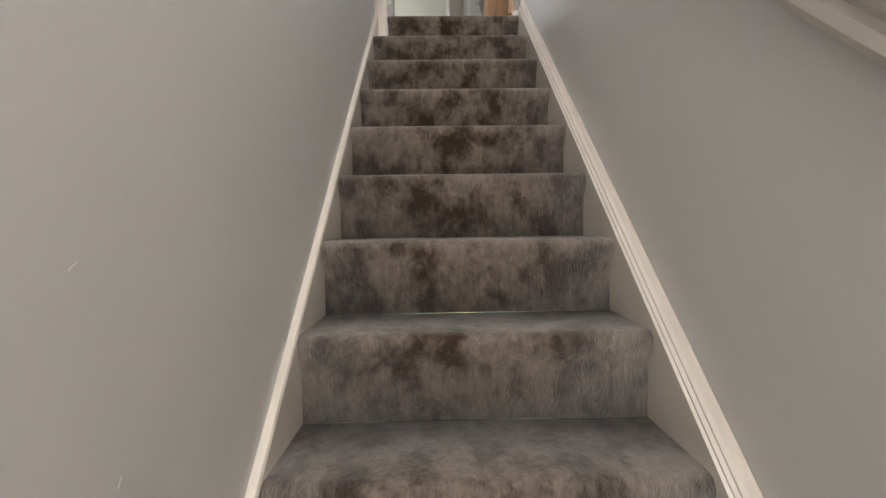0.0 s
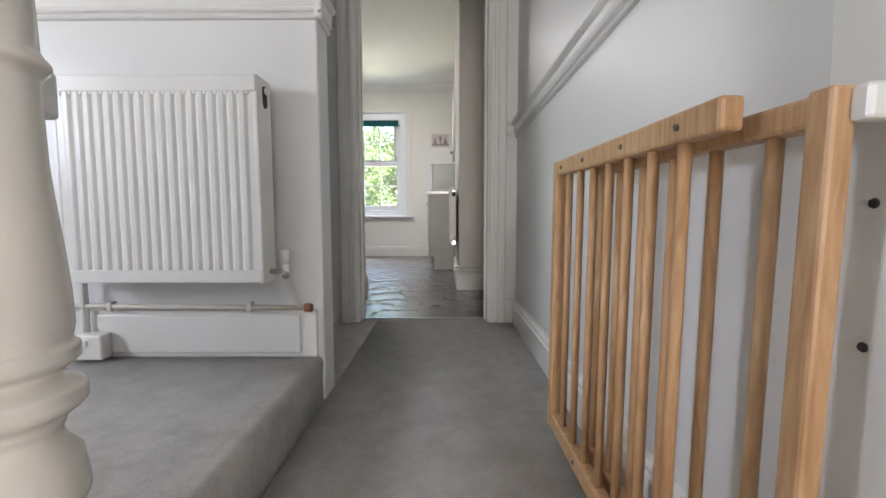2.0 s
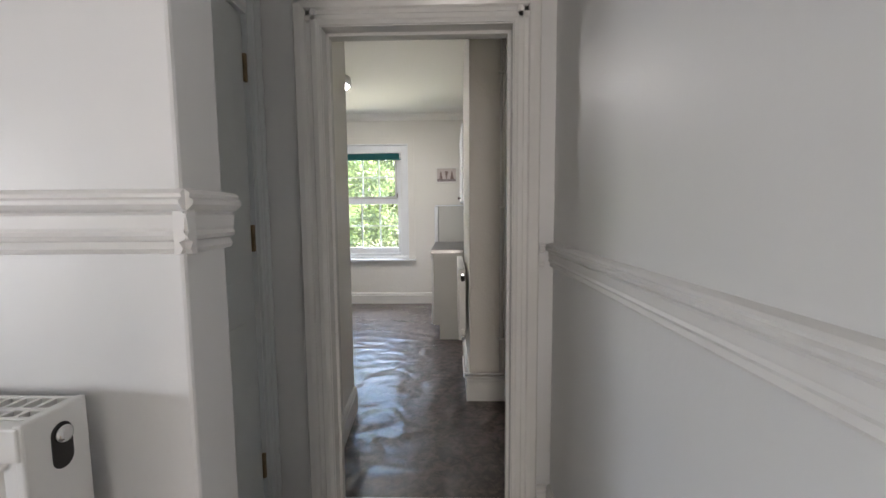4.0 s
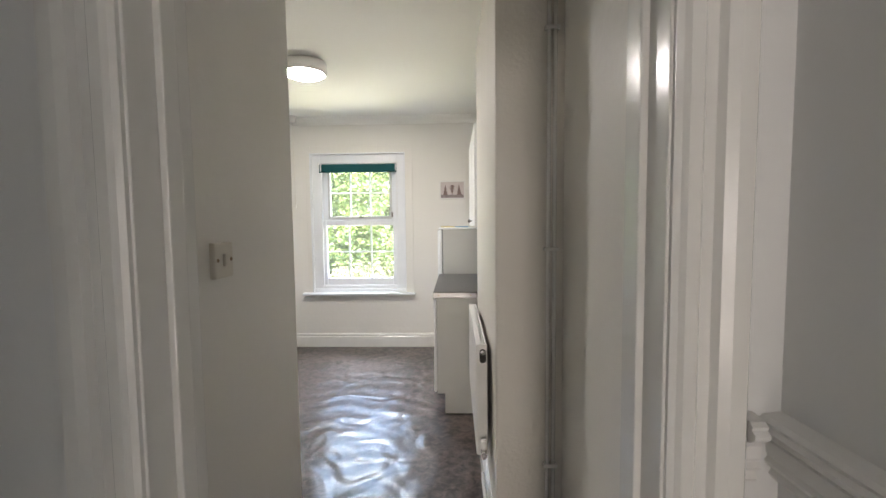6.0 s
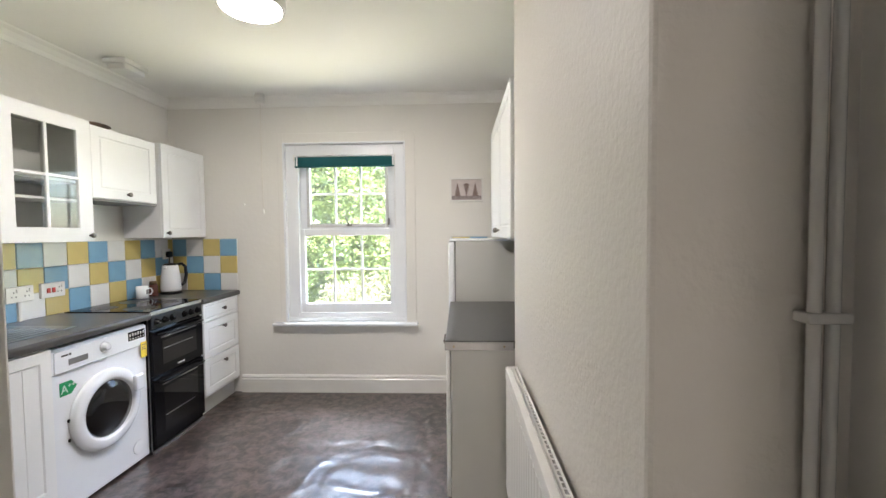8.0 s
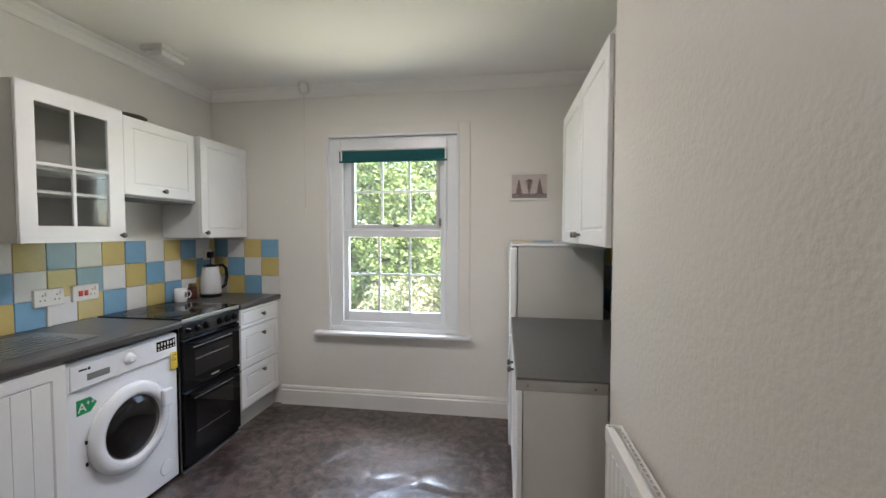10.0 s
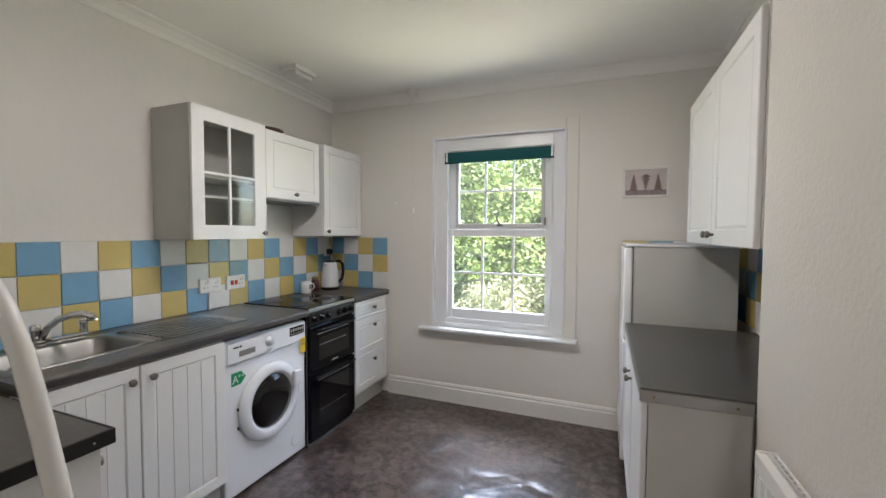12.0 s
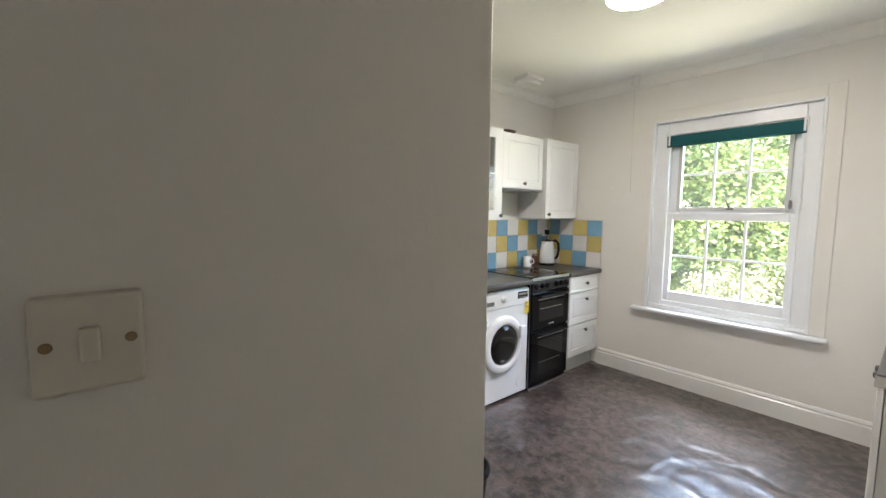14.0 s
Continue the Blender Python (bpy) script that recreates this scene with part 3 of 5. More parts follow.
newel_keys = [(0.05, 0.272), (0.033, 0.287), (0.038, 0.295), (0.032, 0.305), (0.036, 0.318), (0.048, 0.352), (0.045, 0.378), (0.031, 0.405), (0.034, 0.415), (0.05, 0.432), (0.05, 0.444), (0.034, 0.456), (0.047, 0.47), (0.047, 0.478), (0.042, 0.484), (0.044, 0.5), (0.034, 0.66), (0.034, 0.7), (0.041, 0.712), (0.034, 0.725), (0.03, 0.86), (0.042, 0.9), (0.03, 0.94), (0.045, 0.96)]
bm = bmesh.new()
turned(bm, -0.107, -1.508, -0.235, 0.048, 0.262, smooth_profile(newel_keys), 0.965, 0.016)
box(bm, -0.155, -0.059, -1.556, -1.46, 0.96, 1.18, 0.01)
part("newel_post", bm, "gloss_cream", balustrade)
bm = bmesh.new()
lathe(bm, [(0.02, 0.0), (0.055, 0.01), (0.062, 0.03), (0.05, 0.06), (0.02, 0.075)], 20, Matrix.Translation((-0.107, -1.508, 1.18)))
part("newel_cap", bm, "gloss_cream", balustrade)
rail_prof = [(-0.175, 0.085)] + arc(-0.165, 0.115, 0.018, 200, 90, 5) + arc(-0.1, 0.108, 0.019, 90, -90, 8) + [(-0.11, 0.085)]
part("base_rail", extrude(bmesh.new(), rail_prof, "y", -3.95, -1.555, True), "gloss_cream", balustrade)
hand = [(-0.128, 1.05), (-0.135, 1.075)] + arc(-0.1, 1.085, 0.034, 180, 0, 8) + [(-0.065, 1.075), (-0.072, 1.05)]
part("handrail", extrude(bmesh.new(), hand, "y", -3.95, -1.556, True), "gloss_cream", balustrade)
bal_keys = [(0.019, 0.355), (0.017, 0.366), (0.018, 0.372), (0.016, 0.385), (0.0235, 0.4), (0.0255, 0.412), (0.022, 0.43), (0.017, 0.445), (0.023, 0.455), (0.023, 0.461), (0.018, 0.468), (0.022, 0.5), (0.014, 0.72), (0.019, 0.735), (0.014, 0.75), (0.018, 0.82), (0.013, 0.9), (0.02, 0.92)]
bm = bmesh.new()
turned(bm, 0, 0, 0.125, 0.0195, 0.355, smooth_profile(bal_keys, 4), 0.921)
box(bm, -0.0225, 0.0225, -0.0225, 0.0225, 0.92, 1.055, 0.003)
bal = part("baluster", bm, "gloss_cream", balustrade)
bal.location = (-0.112, -1.645, 0)
for i in range(1, 22):
    o = new("baluster", bal.data)
    o.parent, o.location = balustrade, (-0.112, -1.645 - 0.103 * i, 0)
bm = bmesh.new()
box(bm, -0.06, -0.053, -1.53, -1.497, 0.055, 0.105, 0.003)
box(bm, -0.054, -0.043, -1.521, -1.506, 0.068, 0.092, 0.004)
part("gate_catch", bm, "plastic_white", balustrade, "white plastic gate catch")
for x, z0, z1 in ((-0.16, 0.16, 0.2), (-0.145, 0.68, 0.725)):
    part("gate_bracket", box(bmesh.new(), x, x + 0.035, -1.462, -1.44, z0, z1, 0.005), "plastic_white", balustrade, "white plastic gate bracket")

landing_door = thing("door_3", "white gloss door with fluted architrave beside the landing radiator", "door", kind="structure")
FLUTE = [(0.0, 0.0), (0.0, 0.014)] + [(0.012 + 0.018 * k + q, 0.026 - (0.006 if q == 0.009 else 0.0)) for k in range(5) for q in (0.0, 0.009, 0.013)] + [(0.112, 0.03), (0.125, 0.03), (0.13, 0.0)]
part("architrave", extrude(bmesh.new(), [(-1.175 - d, -0.565 - h) for d, h in FLUTE], "z", 0.15, 2.2), "gloss_white", landing_door)
part("door_leaf", box(bmesh.new(), -2.06, -1.306, -0.579, -0.566, 0.155, 2.12, 0.003), "gloss_white", landing_door)

# wooden safety gate against the wall
gate = thing("stair_gate", "pine wood extending stair gate folded open along the wall", "stair gate", Matrix.Translation((0.593, -1.47, 0)) @ Matrix.Rotation(radians(0.9), 4, "Z") @ Matrix.Translation((-0.585, 0.67, 0)) @ Matrix.Rotation(radians(1.2), 4, "X") @ Matrix.Translation((0, 0.8, 0)))
GX = 0.555
for nm, x, ya, yb, za, zb in (("top_rail", GX - 0.016, -1.395, -0.795, 0.688, 0.725), ("bottom_rail", GX - 0.016, -1.395, -0.795, 0.05, 0.09), ("sliding_rail_top", GX + 0.03, -1.46, -0.93, 0.68, 0.71), ("sliding_rail_bottom", GX + 0.03, -1.46, -0.93, 0.045, 0.08)):
    part(nm, box(bmesh.new(), x - 0.013, x + 0.013, ya, yb, za, zb, 0.005), "pine", gate)
part("end_post", box(bmesh.new(), GX + 0.011, GX + 0.033, -1.473, -1.447, 0.055, 0.712, 0.004), "pine", gate)
part("front_post", box(bmesh.new(), GX - 0.03, GX - 0.002, -0.825, -0.797, 0.05, 0.725, 0.004), "pine", gate)
for i in range(7):
    part("bar", lathe(bmesh.new(), [(0.008, 0.09), (0.008, 0.69)], 10, Matrix.Translation((GX - 0.016, -0.885 - 0.072 * i, 0))), "pine", gate)
for i in range(6):
    part("sliding_bar", lathe(bmesh.new(), [(0.008, 0.08), (0.008, 0.69)], 10, Matrix.Translation((GX + 0.03, -0.955 - 0.088 * i, 0))), "pine", gate)
for y, z in ((-0.86, 0.706), (-1.0, 0.706), (-1.17, 0.706), (-1.32, 0.706), (-1.3, 0.07), (-1.0, 0.07)):
    part("screw", lathe(bmesh.new(), [(0.0045, 0.0), (0.004, 0.003)], 10, Matrix.Translation((GX - 0.029, y, z)) @ Matrix.Rotation(radians(-90), 4, "Y")), "pewter", gate, "dark screw head")
for z in (0.68, 0.03):
    part("hinge_bracket", boxes((GX + 0.025, 0.636, -1.49, -1.472, z, z + 0.03), (0.61, 0.636, -1.53, -1.505, z - 0.012, z + 0.02), bevel=0.004), "plastic_white", gate, "white plastic hinge bracket")
batten = thing("wall_batten", "white painted timber post fixed to the wall", "post", kind="structure")
part("timber", box(bmesh.new(), 0.634, X_LAND, -1.525, -1.415, 0.12, 1.25, 0.004), "gloss_white", batten)
# dark discs on the timber, painted as the shade in its screw holes
for z in (0.18, 0.32, 0.47, 0.6):
    part("screw_hole_shade", lathe(bmesh.new(), [(0.005, 0.0), (0.004, 0.002)], 8, Matrix.Translation((0.6335, -1.47, z)) @ Matrix.Rotation(radians(-90), 4, "Y")), "hole_shade", batten)
part("end_grain", boxes((0.636, 0.649, -1.523, -1.417, 0.113, 0.119)), "copper_stain", batten)


def radiator(label, W, H, D, m, group, pitch=0.0288):
    """A convector radiator: front faces -y, back at y = 0, left end at x = 0, foot at z = 0."""
    r = thing("radiator", label, "radiator", m, group)
    bm = bmesh.new()
    n = int((W - 0.05) / pitch)
    x0 = (W - n * pitch) / 2
    prof = [(0.004, -D + 0.0055), (x0 - 0.004, -D + 0.0055)]
    for i in range(n):
        a = x0 + i * pitch
        prof += [(a, -D + 0.0055), (a + pitch * 0.2, -D + 0.0018), (a + pitch * 0.32, -D), (a + pitch * 0.68, -D), (a + pitch * 0.8, -D + 0.0018), (a + pitch, -D + 0.0055)]
    prof += [(W - 0.004, -D + 0.0055), (W - 0.004, -D + 0.024), (0.004, -D + 0.024)]
    extrude(bm, prof, "z", 0.04, H - 0.048)
    box(bm, 0.003, W - 0.003, -D + 0.001, -D + 0.024, H - 0.047, H - 0.003, 0.003)
    box(bm, 0.003, W - 0.003, -D + 0.002, -D + 0.024, 0.003, 0.042, 0.004)
    part("front_panel", bm, "radiator_white", r)
    weld = mesh_of("weld_dimple", lathe(bmesh.new(), [(0.0075, -0.006), (0.007, 0.003), (0.003, 0.0045)], 10, Matrix.Rotation(radians(90), 4, "X")), "radiator_white")
    for i in range(n + 1):
        o = new("weld_dimple", weld)
        o.parent, o.location = r, (x0 + i * pitch, -D + 0.0055, H - 0.05)
    for x in (0.0, W - 0.012):
        part("side_panel", box(bmesh.new(), x, x + 0.012, -D + 0.004, -0.012, 0.0, H, 0.003), "radiator_white", r)
    bm = boxes((0.012, W - 0.012, -D + 0.024, -D + 0.03, H - 0.012, H - 0.002), (0.012, W - 0.012, -0.02, -0.014, H - 0.012, H - 0.002), (0.012, W - 0.012, -D / 2 - 0.005, -D / 2 + 0.003, H - 0.012, H - 0.002))
    k = int(W / 0.022)
    for i in range(k):
        x = 0.014 + i * (W - 0.03) / (k - 1)
        box(bm, x - 0.003, x + 0.003, -D + 0.024, -0.014, H - 0.011, H - 0.003)
    part("top_grille", bm, "radiator_white", r)
    part("back_panel", boxes((0.012, W - 0.012, -0.018, -0.012, 0.0, H - 0.01)), "radiator_white", r)
    # no slot is cut: a dark oval plate paints its shade
    slot = extrude(bmesh.new(), [(y - D / 2, z + H - 0.052) for y, z in arc(0, 0.017, 0.0145, 0, 180, 8) + arc(0, -0.017, 0.0145, 180, 360, 8)], "x", W - 0.001, W + 0.0012)
    part("end_slot_shade", slot, "hole_shade", r, "dark oval plate painted as the shade in an end slot")
    part("end_plug", lathe(bmesh.new(), [(0.0115, 0.0), (0.0115, 0.007), (0.006, 0.009)], 16, Matrix.Translation((W, -D / 2, H - 0.036)) @ Matrix.Rotation(radians(90), 4, "Y")), "chrome", r, "chrome blanking plug")
    bm = lathe(bmesh.new(), [(0.008, -0.002), (0.008, 0.04), (0.014, 0.042), (0.014, 0.06)], 14, Matrix.Translation((W, -D / 2, 0.03)) @ Matrix.Rotation(radians(90), 4, "Y"))
    lathe(bm, [(0.011, -0.02), (0.013, -0.005), (0.013, 0.02), (0.009, 0.024)], 14, Matrix.Translation((W + 0.045, -D / 2, 0.03)))
    part("valve", bm, "chrome", r, "chrome radiator valve")
    bm = lathe(bmesh.new(), [(0.008, -0.002), (0.008, 0.022), (0.013, 0.024), (0.013, 0.04)], 14, Matrix.Translation((0, -D / 2, 0.03)) @ Matrix.Rotation(radians(-90), 4, "Y"))
    lathe(bm, [(0.01, -0.03), (0.013, -0.005), (0.013, 0.025), (0.008, 0.034)], 14, Matrix.Translation((-0.03, -D / 2, 0.03)))
    part("lockshield_valve", bm, "chrome", r, "chrome radiator valve")
    bm = lathe(bmesh.new(), [(0.012, 0.024), (0.015, 0.03), (0.014, 0.06), (0.009, 0.064)], 14, Matrix.Translation((W + 0.045, -D / 2, 0.03)))
    part("valve_cap", bm, "plastic_white", r, "white plastic valve cap")
    return r


radiator("white ribbed panel radiator on the landing wall", 0.575, 0.585, 0.105, Matrix.Translation((-0.84, -0.585, 0.40)), "panel radiators")
radiator("white ribbed panel radiator low on the chimney breast", 0.9, 0.50, 0.062, Matrix.Translation((0.36, 2.53, 0.35)) @ Matrix.Rotation(radians(-90), 4, "Z"), "panel radiators", 0.04)

pipes = thing("radiator_pipes", "painted and bare copper pipes along the landing skirting", "pipe")
bm = tube(bmesh.new(), [(-1.15, -0.6, 0.315), (-0.9, -0.6, 0.318), (-0.5, -0.6, 0.314), (-0.165, -0.6, 0.312)], 0.008)
part("pipe", bm, "plastic_aged", pipes)
part("riser_pipe", tube(bmesh.new(), [(-0.22, -0.637, 0.42), (-0.215, -0.635, 0.38), (-0.2, -0.615, 0.335), (-0.19, -0.6, 0.312)], 0.007), "plastic_aged", pipes)
part("pipe_joint", lathe(bmesh.new(), [(0.011, 0), (0.014, 0.004), (0.014, 0.02), (0.011, 0.024)], 12, Matrix.Translation((-0.18, -0.6, 0.312)) @ Matrix.Rotation(radians(90), 4, "Y")), "copper_stain", pipes, "rusty brown pipe joint")
for x in (-0.78, -0.35, -1.08):
    part("pipe_clip", box(bmesh.new(), x - 0.008, x + 0.008, -0.611, -0.583, 0.3, 0.33, 0.003), "plastic_aged", pipes)
bm = tube(bmesh.new(), [(-0.86, -0.6, 0.16), (-0.86, -0.6, 0.6), (-0.86, -0.6, 0.82)], 0.009)
part("standing_pipe", bm, "gloss_white", pipes, "white painted upright pipe")

socket_low = thing("wall_socket", "white plastic socket low on the skirting board", "socket")
part("socket_plate", box(bmesh.new(), -0.875, -0.79, -0.635, -0.59, 0.155, 0.235, 0.006), "plastic_white", socket_low)
part("rocker", box(bmesh.new(), -0.845, -0.83, -0.64, -0.634, 0.2, 0.22, 0.002), "plastic_white", socket_low)

# lobby: pipes and switch
lobby_pipes = thing("corner_pipes", "pair of white painted upright pipes in the corner", "pipe")
for x in (0.568, 0.591):
    part("pipe", tube(bmesh.new(), [(x, 1.445, 0.15), (x, 1.445, CEIL)], 0.0078, 12), "gloss_white", lobby_pipes)
for z in (0.42, 1.277, 2.1):
    part("pipe_clip", box(bmesh.new(), 0.552, 0.608, 1.433, 1.46, z - 0.007, z + 0.007, 0.003), "gloss_white", lobby_pipes)
for z in (0.165, 0.19):
    part("low_pipe", tube(bmesh.new(), [(0.6, 1.43, z), (0.345, 1.43, z), (0.335, 1.445, z), (0.335, 1.75, z)], 0.008), "gloss_white", lobby_pipes)

switch = thing("light_switch", "cream plastic light switch with two screws on the lobby wall", "light switch")
part("switch_plate", box(bmesh.new(), -0.337, -0.32, 0.764, 0.838, 1.258, 1.34, 0.004), "plastic_aged", switch)
part("rocker", box(bmesh.new(), -0.321, -0.313, 0.794, 0.808, 1.285, 1.314, 0.002), "plastic_aged", switch)
for y in (0.774, 0.828):
    part("screw", lathe(bmesh.new(), [(0.0045, 0), (0.004, 0.0015)], 10, Matrix.Translation((-0.32, y, 1.3)) @ Matrix.Rotation(radians(90), 4, "Y")), "brass_old", switch, "brass screw head")

# ---- kitchen window ----
win = thing("window_1", "white painted sash window with glazing bars and stay", "window", kind="structure")
ax0, ax1, az1 = -1.437, -0.25, 2.25
part("architrave", boxes((ax0, WX0 - 0.004, 4.37, 4.383, 0.622, az1), (WX1 + 0.004, ax1, 4.37, 4.383, 0.622, az1), (WX0 - 0.004, WX1 + 0.004, 4.3705, 4.383, WZ1 + 0.004, az1 - 0.0005), bevel=0.004), "wall_cream", win)
part("inner_moulding", boxes((WX0 - 0.012, WX0 + 0.006, 4.362, 4.405, 0.622, WZ1 + 0.01), (WX1 - 0.006, WX1 + 0.012, 4.362, 4.405, 0.622, WZ1 + 0.01), (WX0 + 0.006, WX1 - 0.006, 4.3625, 4.405, WZ1 - 0.006, WZ1 + 0.0095), bevel=0.004), "sash_white", win)
part("sash_box", boxes((WX0, -1.285, 4.40, 4.56, WZ0, WZ1), (-0.435, WX1, 4.40, 4.56, WZ0, WZ1), (-1.285, -0.435, 4.40, 4.56, 2.06, WZ1), (-1.285, -0.435, 4.40, 4.56, WZ0, 0.69), bevel=0.004), "sash_white", win)
part("staff_bead", boxes((-1.287, -1.27, 4.395, 4.42, 0.69, 2.06), (-0.45, -0.433, 4.395, 4.42, 0.69, 2.06), (-1.27, -0.45, 4.395, 4.42, 0.688, 0.7), bevel=0.004), "sash_white", win)
sill_bm = box(bmesh.new(), -1.495, -0.235, 4.312, 4.45, 0.594, 0.622, 0.01, 3)
box(sill_bm, -1.40, -0.33, 4.385, 4.42, 0.62, 0.66, 0.006)
part("window_sill", sill_bm, "sash_white", win)
y0, y1 = 4.43, 4.47
part("lower_sash", boxes((-1.285, -1.235, y0, y1, 0.69, 1.43), (-0.485, -0.435, y0, y1, 0.69, 1.43), (-1.235, -0.485, y0, y1, 0.69, 0.775), (-1.235, -0.485, y0, y1, 1.37, 1.43), bevel=0.006), "sash_white", win)
y0, y1 = 4.475, 4.515
part("upper_sash", boxes((-1.285, -1.2, y0, y1, 1.39, 2.06), (-0.52, -0.435, y0, y1, 1.39, 2.06), (-1.2, -0.52, y0, y1, 1.39, 1.475), (-1.2, -0.52, y0, y1, 2.0, 2.06), bevel=0.006), "sash_white", win)
part("inner_casement", boxes((-1.222, -1.195, 4.46, 4.476, 1.445, 2.03), (-0.525, -0.498, 4.46, 4.476, 1.445, 2.03), (-1.195, -0.525, 4.46, 4.476, 1.445, 1.475), bevel=0.003), "carcass_grey", win, "grey aluminium casement")
for (xa, xb, za, zb, yy) in ((-1.235, -0.485, 0.775, 1.37, 4.45), (-1.2, -0.52, 1.475, 2.0, 4.495)):
    bars = bmesh.new()
    for i in (1, 2):
        x = xa + (xb - xa) * i / 3
        box(bars, x - 0.009, x + 0.009, yy - 0.008, yy + 0.012, za, zb, 0.003)
    zm = (za + zb) / 2
    box(bars, xa, xb, yy - 0.007, yy + 0.011, zm - 0.009, zm + 0.009, 0.003)
    part("glazing_bars", bars, "sash_white", win)
    for i in range(3):
        for j in range(2):
            pane = part("pane", boxes((xa + (xb - xa) * i / 3, xa + (xb - xa) * (i + 1) / 3, yy, yy + 0.003, za + (zb - za) * j / 2, za + (zb - za) * (j + 1) / 2)), "pane_glass", win)
            pane.visible_shadow = False
bm = tube(bmesh.new(), [(-0.845, 4.452, 1.465), (-0.86, 4.43, 1.51), (-0.88, 4.41, 1.565)], 0.006)
box(bm, -0.87, -0.82, 4.448, 4.46, 1.455, 1.475, 0.003)
part("stay", bm, "pewter", win, "metal window stay")
part("catch", boxes((-0.5, -0.485, 4.43, 4.46, 1.46, 1.52), bevel=0.004), "pewter", win, "metal catch")

blind = thing("roller_blind", "dark teal roller blind rolled up in the window", "roller blind")
part("roller", lathe(bmesh.new(), [(0.017, 0), (0.017, 0.85)], 16, Matrix.Translation((-1.285, 4.415, 2.042)) @ Matrix.Rotation(radians(90), 4, "Y")), "plastic_white", blind)
bm = boxes((-1.295, -0.43, 4.396, 4.40, 1.967, 2.05))
tube(bm, [(-1.295, 4.398, 1.967), (-0.43, 4.398, 1.967)], 0.008)
part("fabric", bm, "fabric_teal", blind)
for x in (-1.305, -0.43):
    part("bracket", boxes((x, x + 0.008, 4.385, 4.43, 2.015, 2.07)), "plastic_white", blind)
part("chain", tube(bmesh.new(), [(-0.428, 4.392, 2.05), (-0.426, 4.392, 1.8), (-0.427, 4.392, 1.45)], 0.002, 6), "plastic_white", blind)

# ---- kitchen: left run ----
XF = -1.802


def knob(parent, x, y, z, side=1, mat="pewter"):
    """A small turned knob that stands out along x."""
    bm = lathe(bmesh.new(), [(0.006, 0.0), (0.006, 0.012), (0.013, 0.016), (0.0155, 0.022), (0.014, 0.028), (0.006, 0.031)], 14, Matrix.Translation((x, y, z)) @ Matrix.Rotation(radians(90 * side), 4, "Y"))
    return part("knob", bm, mat, parent, "dark metal knob")


def shaker(x, y0, y1, z0, z1, side=1, rail=0.06, grooves=0, t=0.018):
    """A framed door leaf in a plane of constant x, facing +x for side 1, as one skin; grooves: boards in its panel."""
    bm = bmesh.new()
    f, g, e = x + side * t, x + side * t * 0.66, 0.006
    loops = [(x, 0.0), (f - side * 0.003, 0.0), (f, 0.003), (f, rail - 0.003), (f - side * 0.003, rail), (g, rail + 0.003), (g, rail + 0.006)]
    if grooves < 2:
        loops += [(x + side * t * 0.85, rail + 0.014), (x + side * t * 0.85, rail + 0.02)]
    rings = [[bm.verts.new((px, a, b)) for a, b in ((y0 + d, z0 + d), (y1 - d, z0 + d), (y1 - d, z1 - d), (y0 + d, z1 - d))] for px, d in loops]
    for a, b in zip(rings, rings[1:]):
        for k in range(4):
            bm.faces.new((a[k], a[(k + 1) % 4], b[(k + 1) % 4], b[k]))
    bm.faces.new(rings[0][::-1])
    if grooves < 2:
        bm.faces.new(rings[-1])
        return bm
    bm.faces.new(rings[-1])
    return bm


def boards(parent, x, y0, y1, z0, z1, count, inset=0.061, t=0.018):
    """Upright boards set into the recessed panel of a framed door."""
    w = (y1 - y0 - 2 * inset) / count
    me = mesh_of("board", box(bmesh.new(), 0, t * 0.2, -w / 2 + 0.0008, w / 2 - 0.0008, z0 + inset, z1 - inset, 0.0024, 2), "unit_white")
    for i in range(count):
        o = new("board", me)
        o.parent, o.location = parent, (x + t * 0.64, y0 + inset + w * (i + 0.5), 0)


def base_unit(label, y0, y1, fronts, group="base units", top=0.865):
    u = thing("base_unit", label, "cabinet", Matrix.Translation((0, 0, 0)), group)
    part("carcass", boxes((-2.38, XF - 0.03, y0, y1, 0.135, top)), "unit_white", u)
    if top < 0.86:
        part("top_rail", boxes((XF - 0.05, XF - 0.03, y0, y1, top, 0.865)), "unit_white", u)
    for kind, a, b, z0, z1, ky, kz in fronts:
        d = part(kind, shaker(XF - 0.028, a, b, z0, z1, 1, 0.055 if z1 - z0 > 0.2 else 0.02, 4 if kind == "door" else 1), "unit_white", u)
        if kind == "door":
            boards(d, XF - 0.028, a, b, z0, z1, 4)
        knob(d, XF - 0.012, ky, kz)
    return u


sink_unit = base_unit("white tongue-and-groove double sink cupboard", 1.965, 2.738, [("door", 1.968, 2.336, 0.14, 0.855, 2.3, 0.80), ("door", 2.342, 2.735, 0.14, 0.855, 2.38, 0.80)], top=0.74)
drawer_unit = base_unit("narrow white three-drawer unit beside the cooker", 3.872, 4.36, [("drawer", 3.878, 4.352, 0.722, 0.862, 4.13, 0.795), ("drawer", 3.878, 4.352, 0.438, 0.716, 4.13, 0.652), ("drawer", 3.878, 4.352, 0.155, 0.432, 4.13, 0.37)])
for nm, a, b in (("plinth", 1.965, 2.738), ("plinth", 3.872, 4.36)):
    tagged(solid(nm, boxes((-1.885, -1.868, a, b, 0.001, 0.135)), "carcass_grey", "pale grey plinth board under a unit", "plinth", "thing"), kind="thing")
WT = [(-2.398, 0.866), (XF - 0.004, 0.866)] + arc(XF - 0.014, 0.891, 0.014, 0, 90, 5) + [(-2.398, 0.905)]
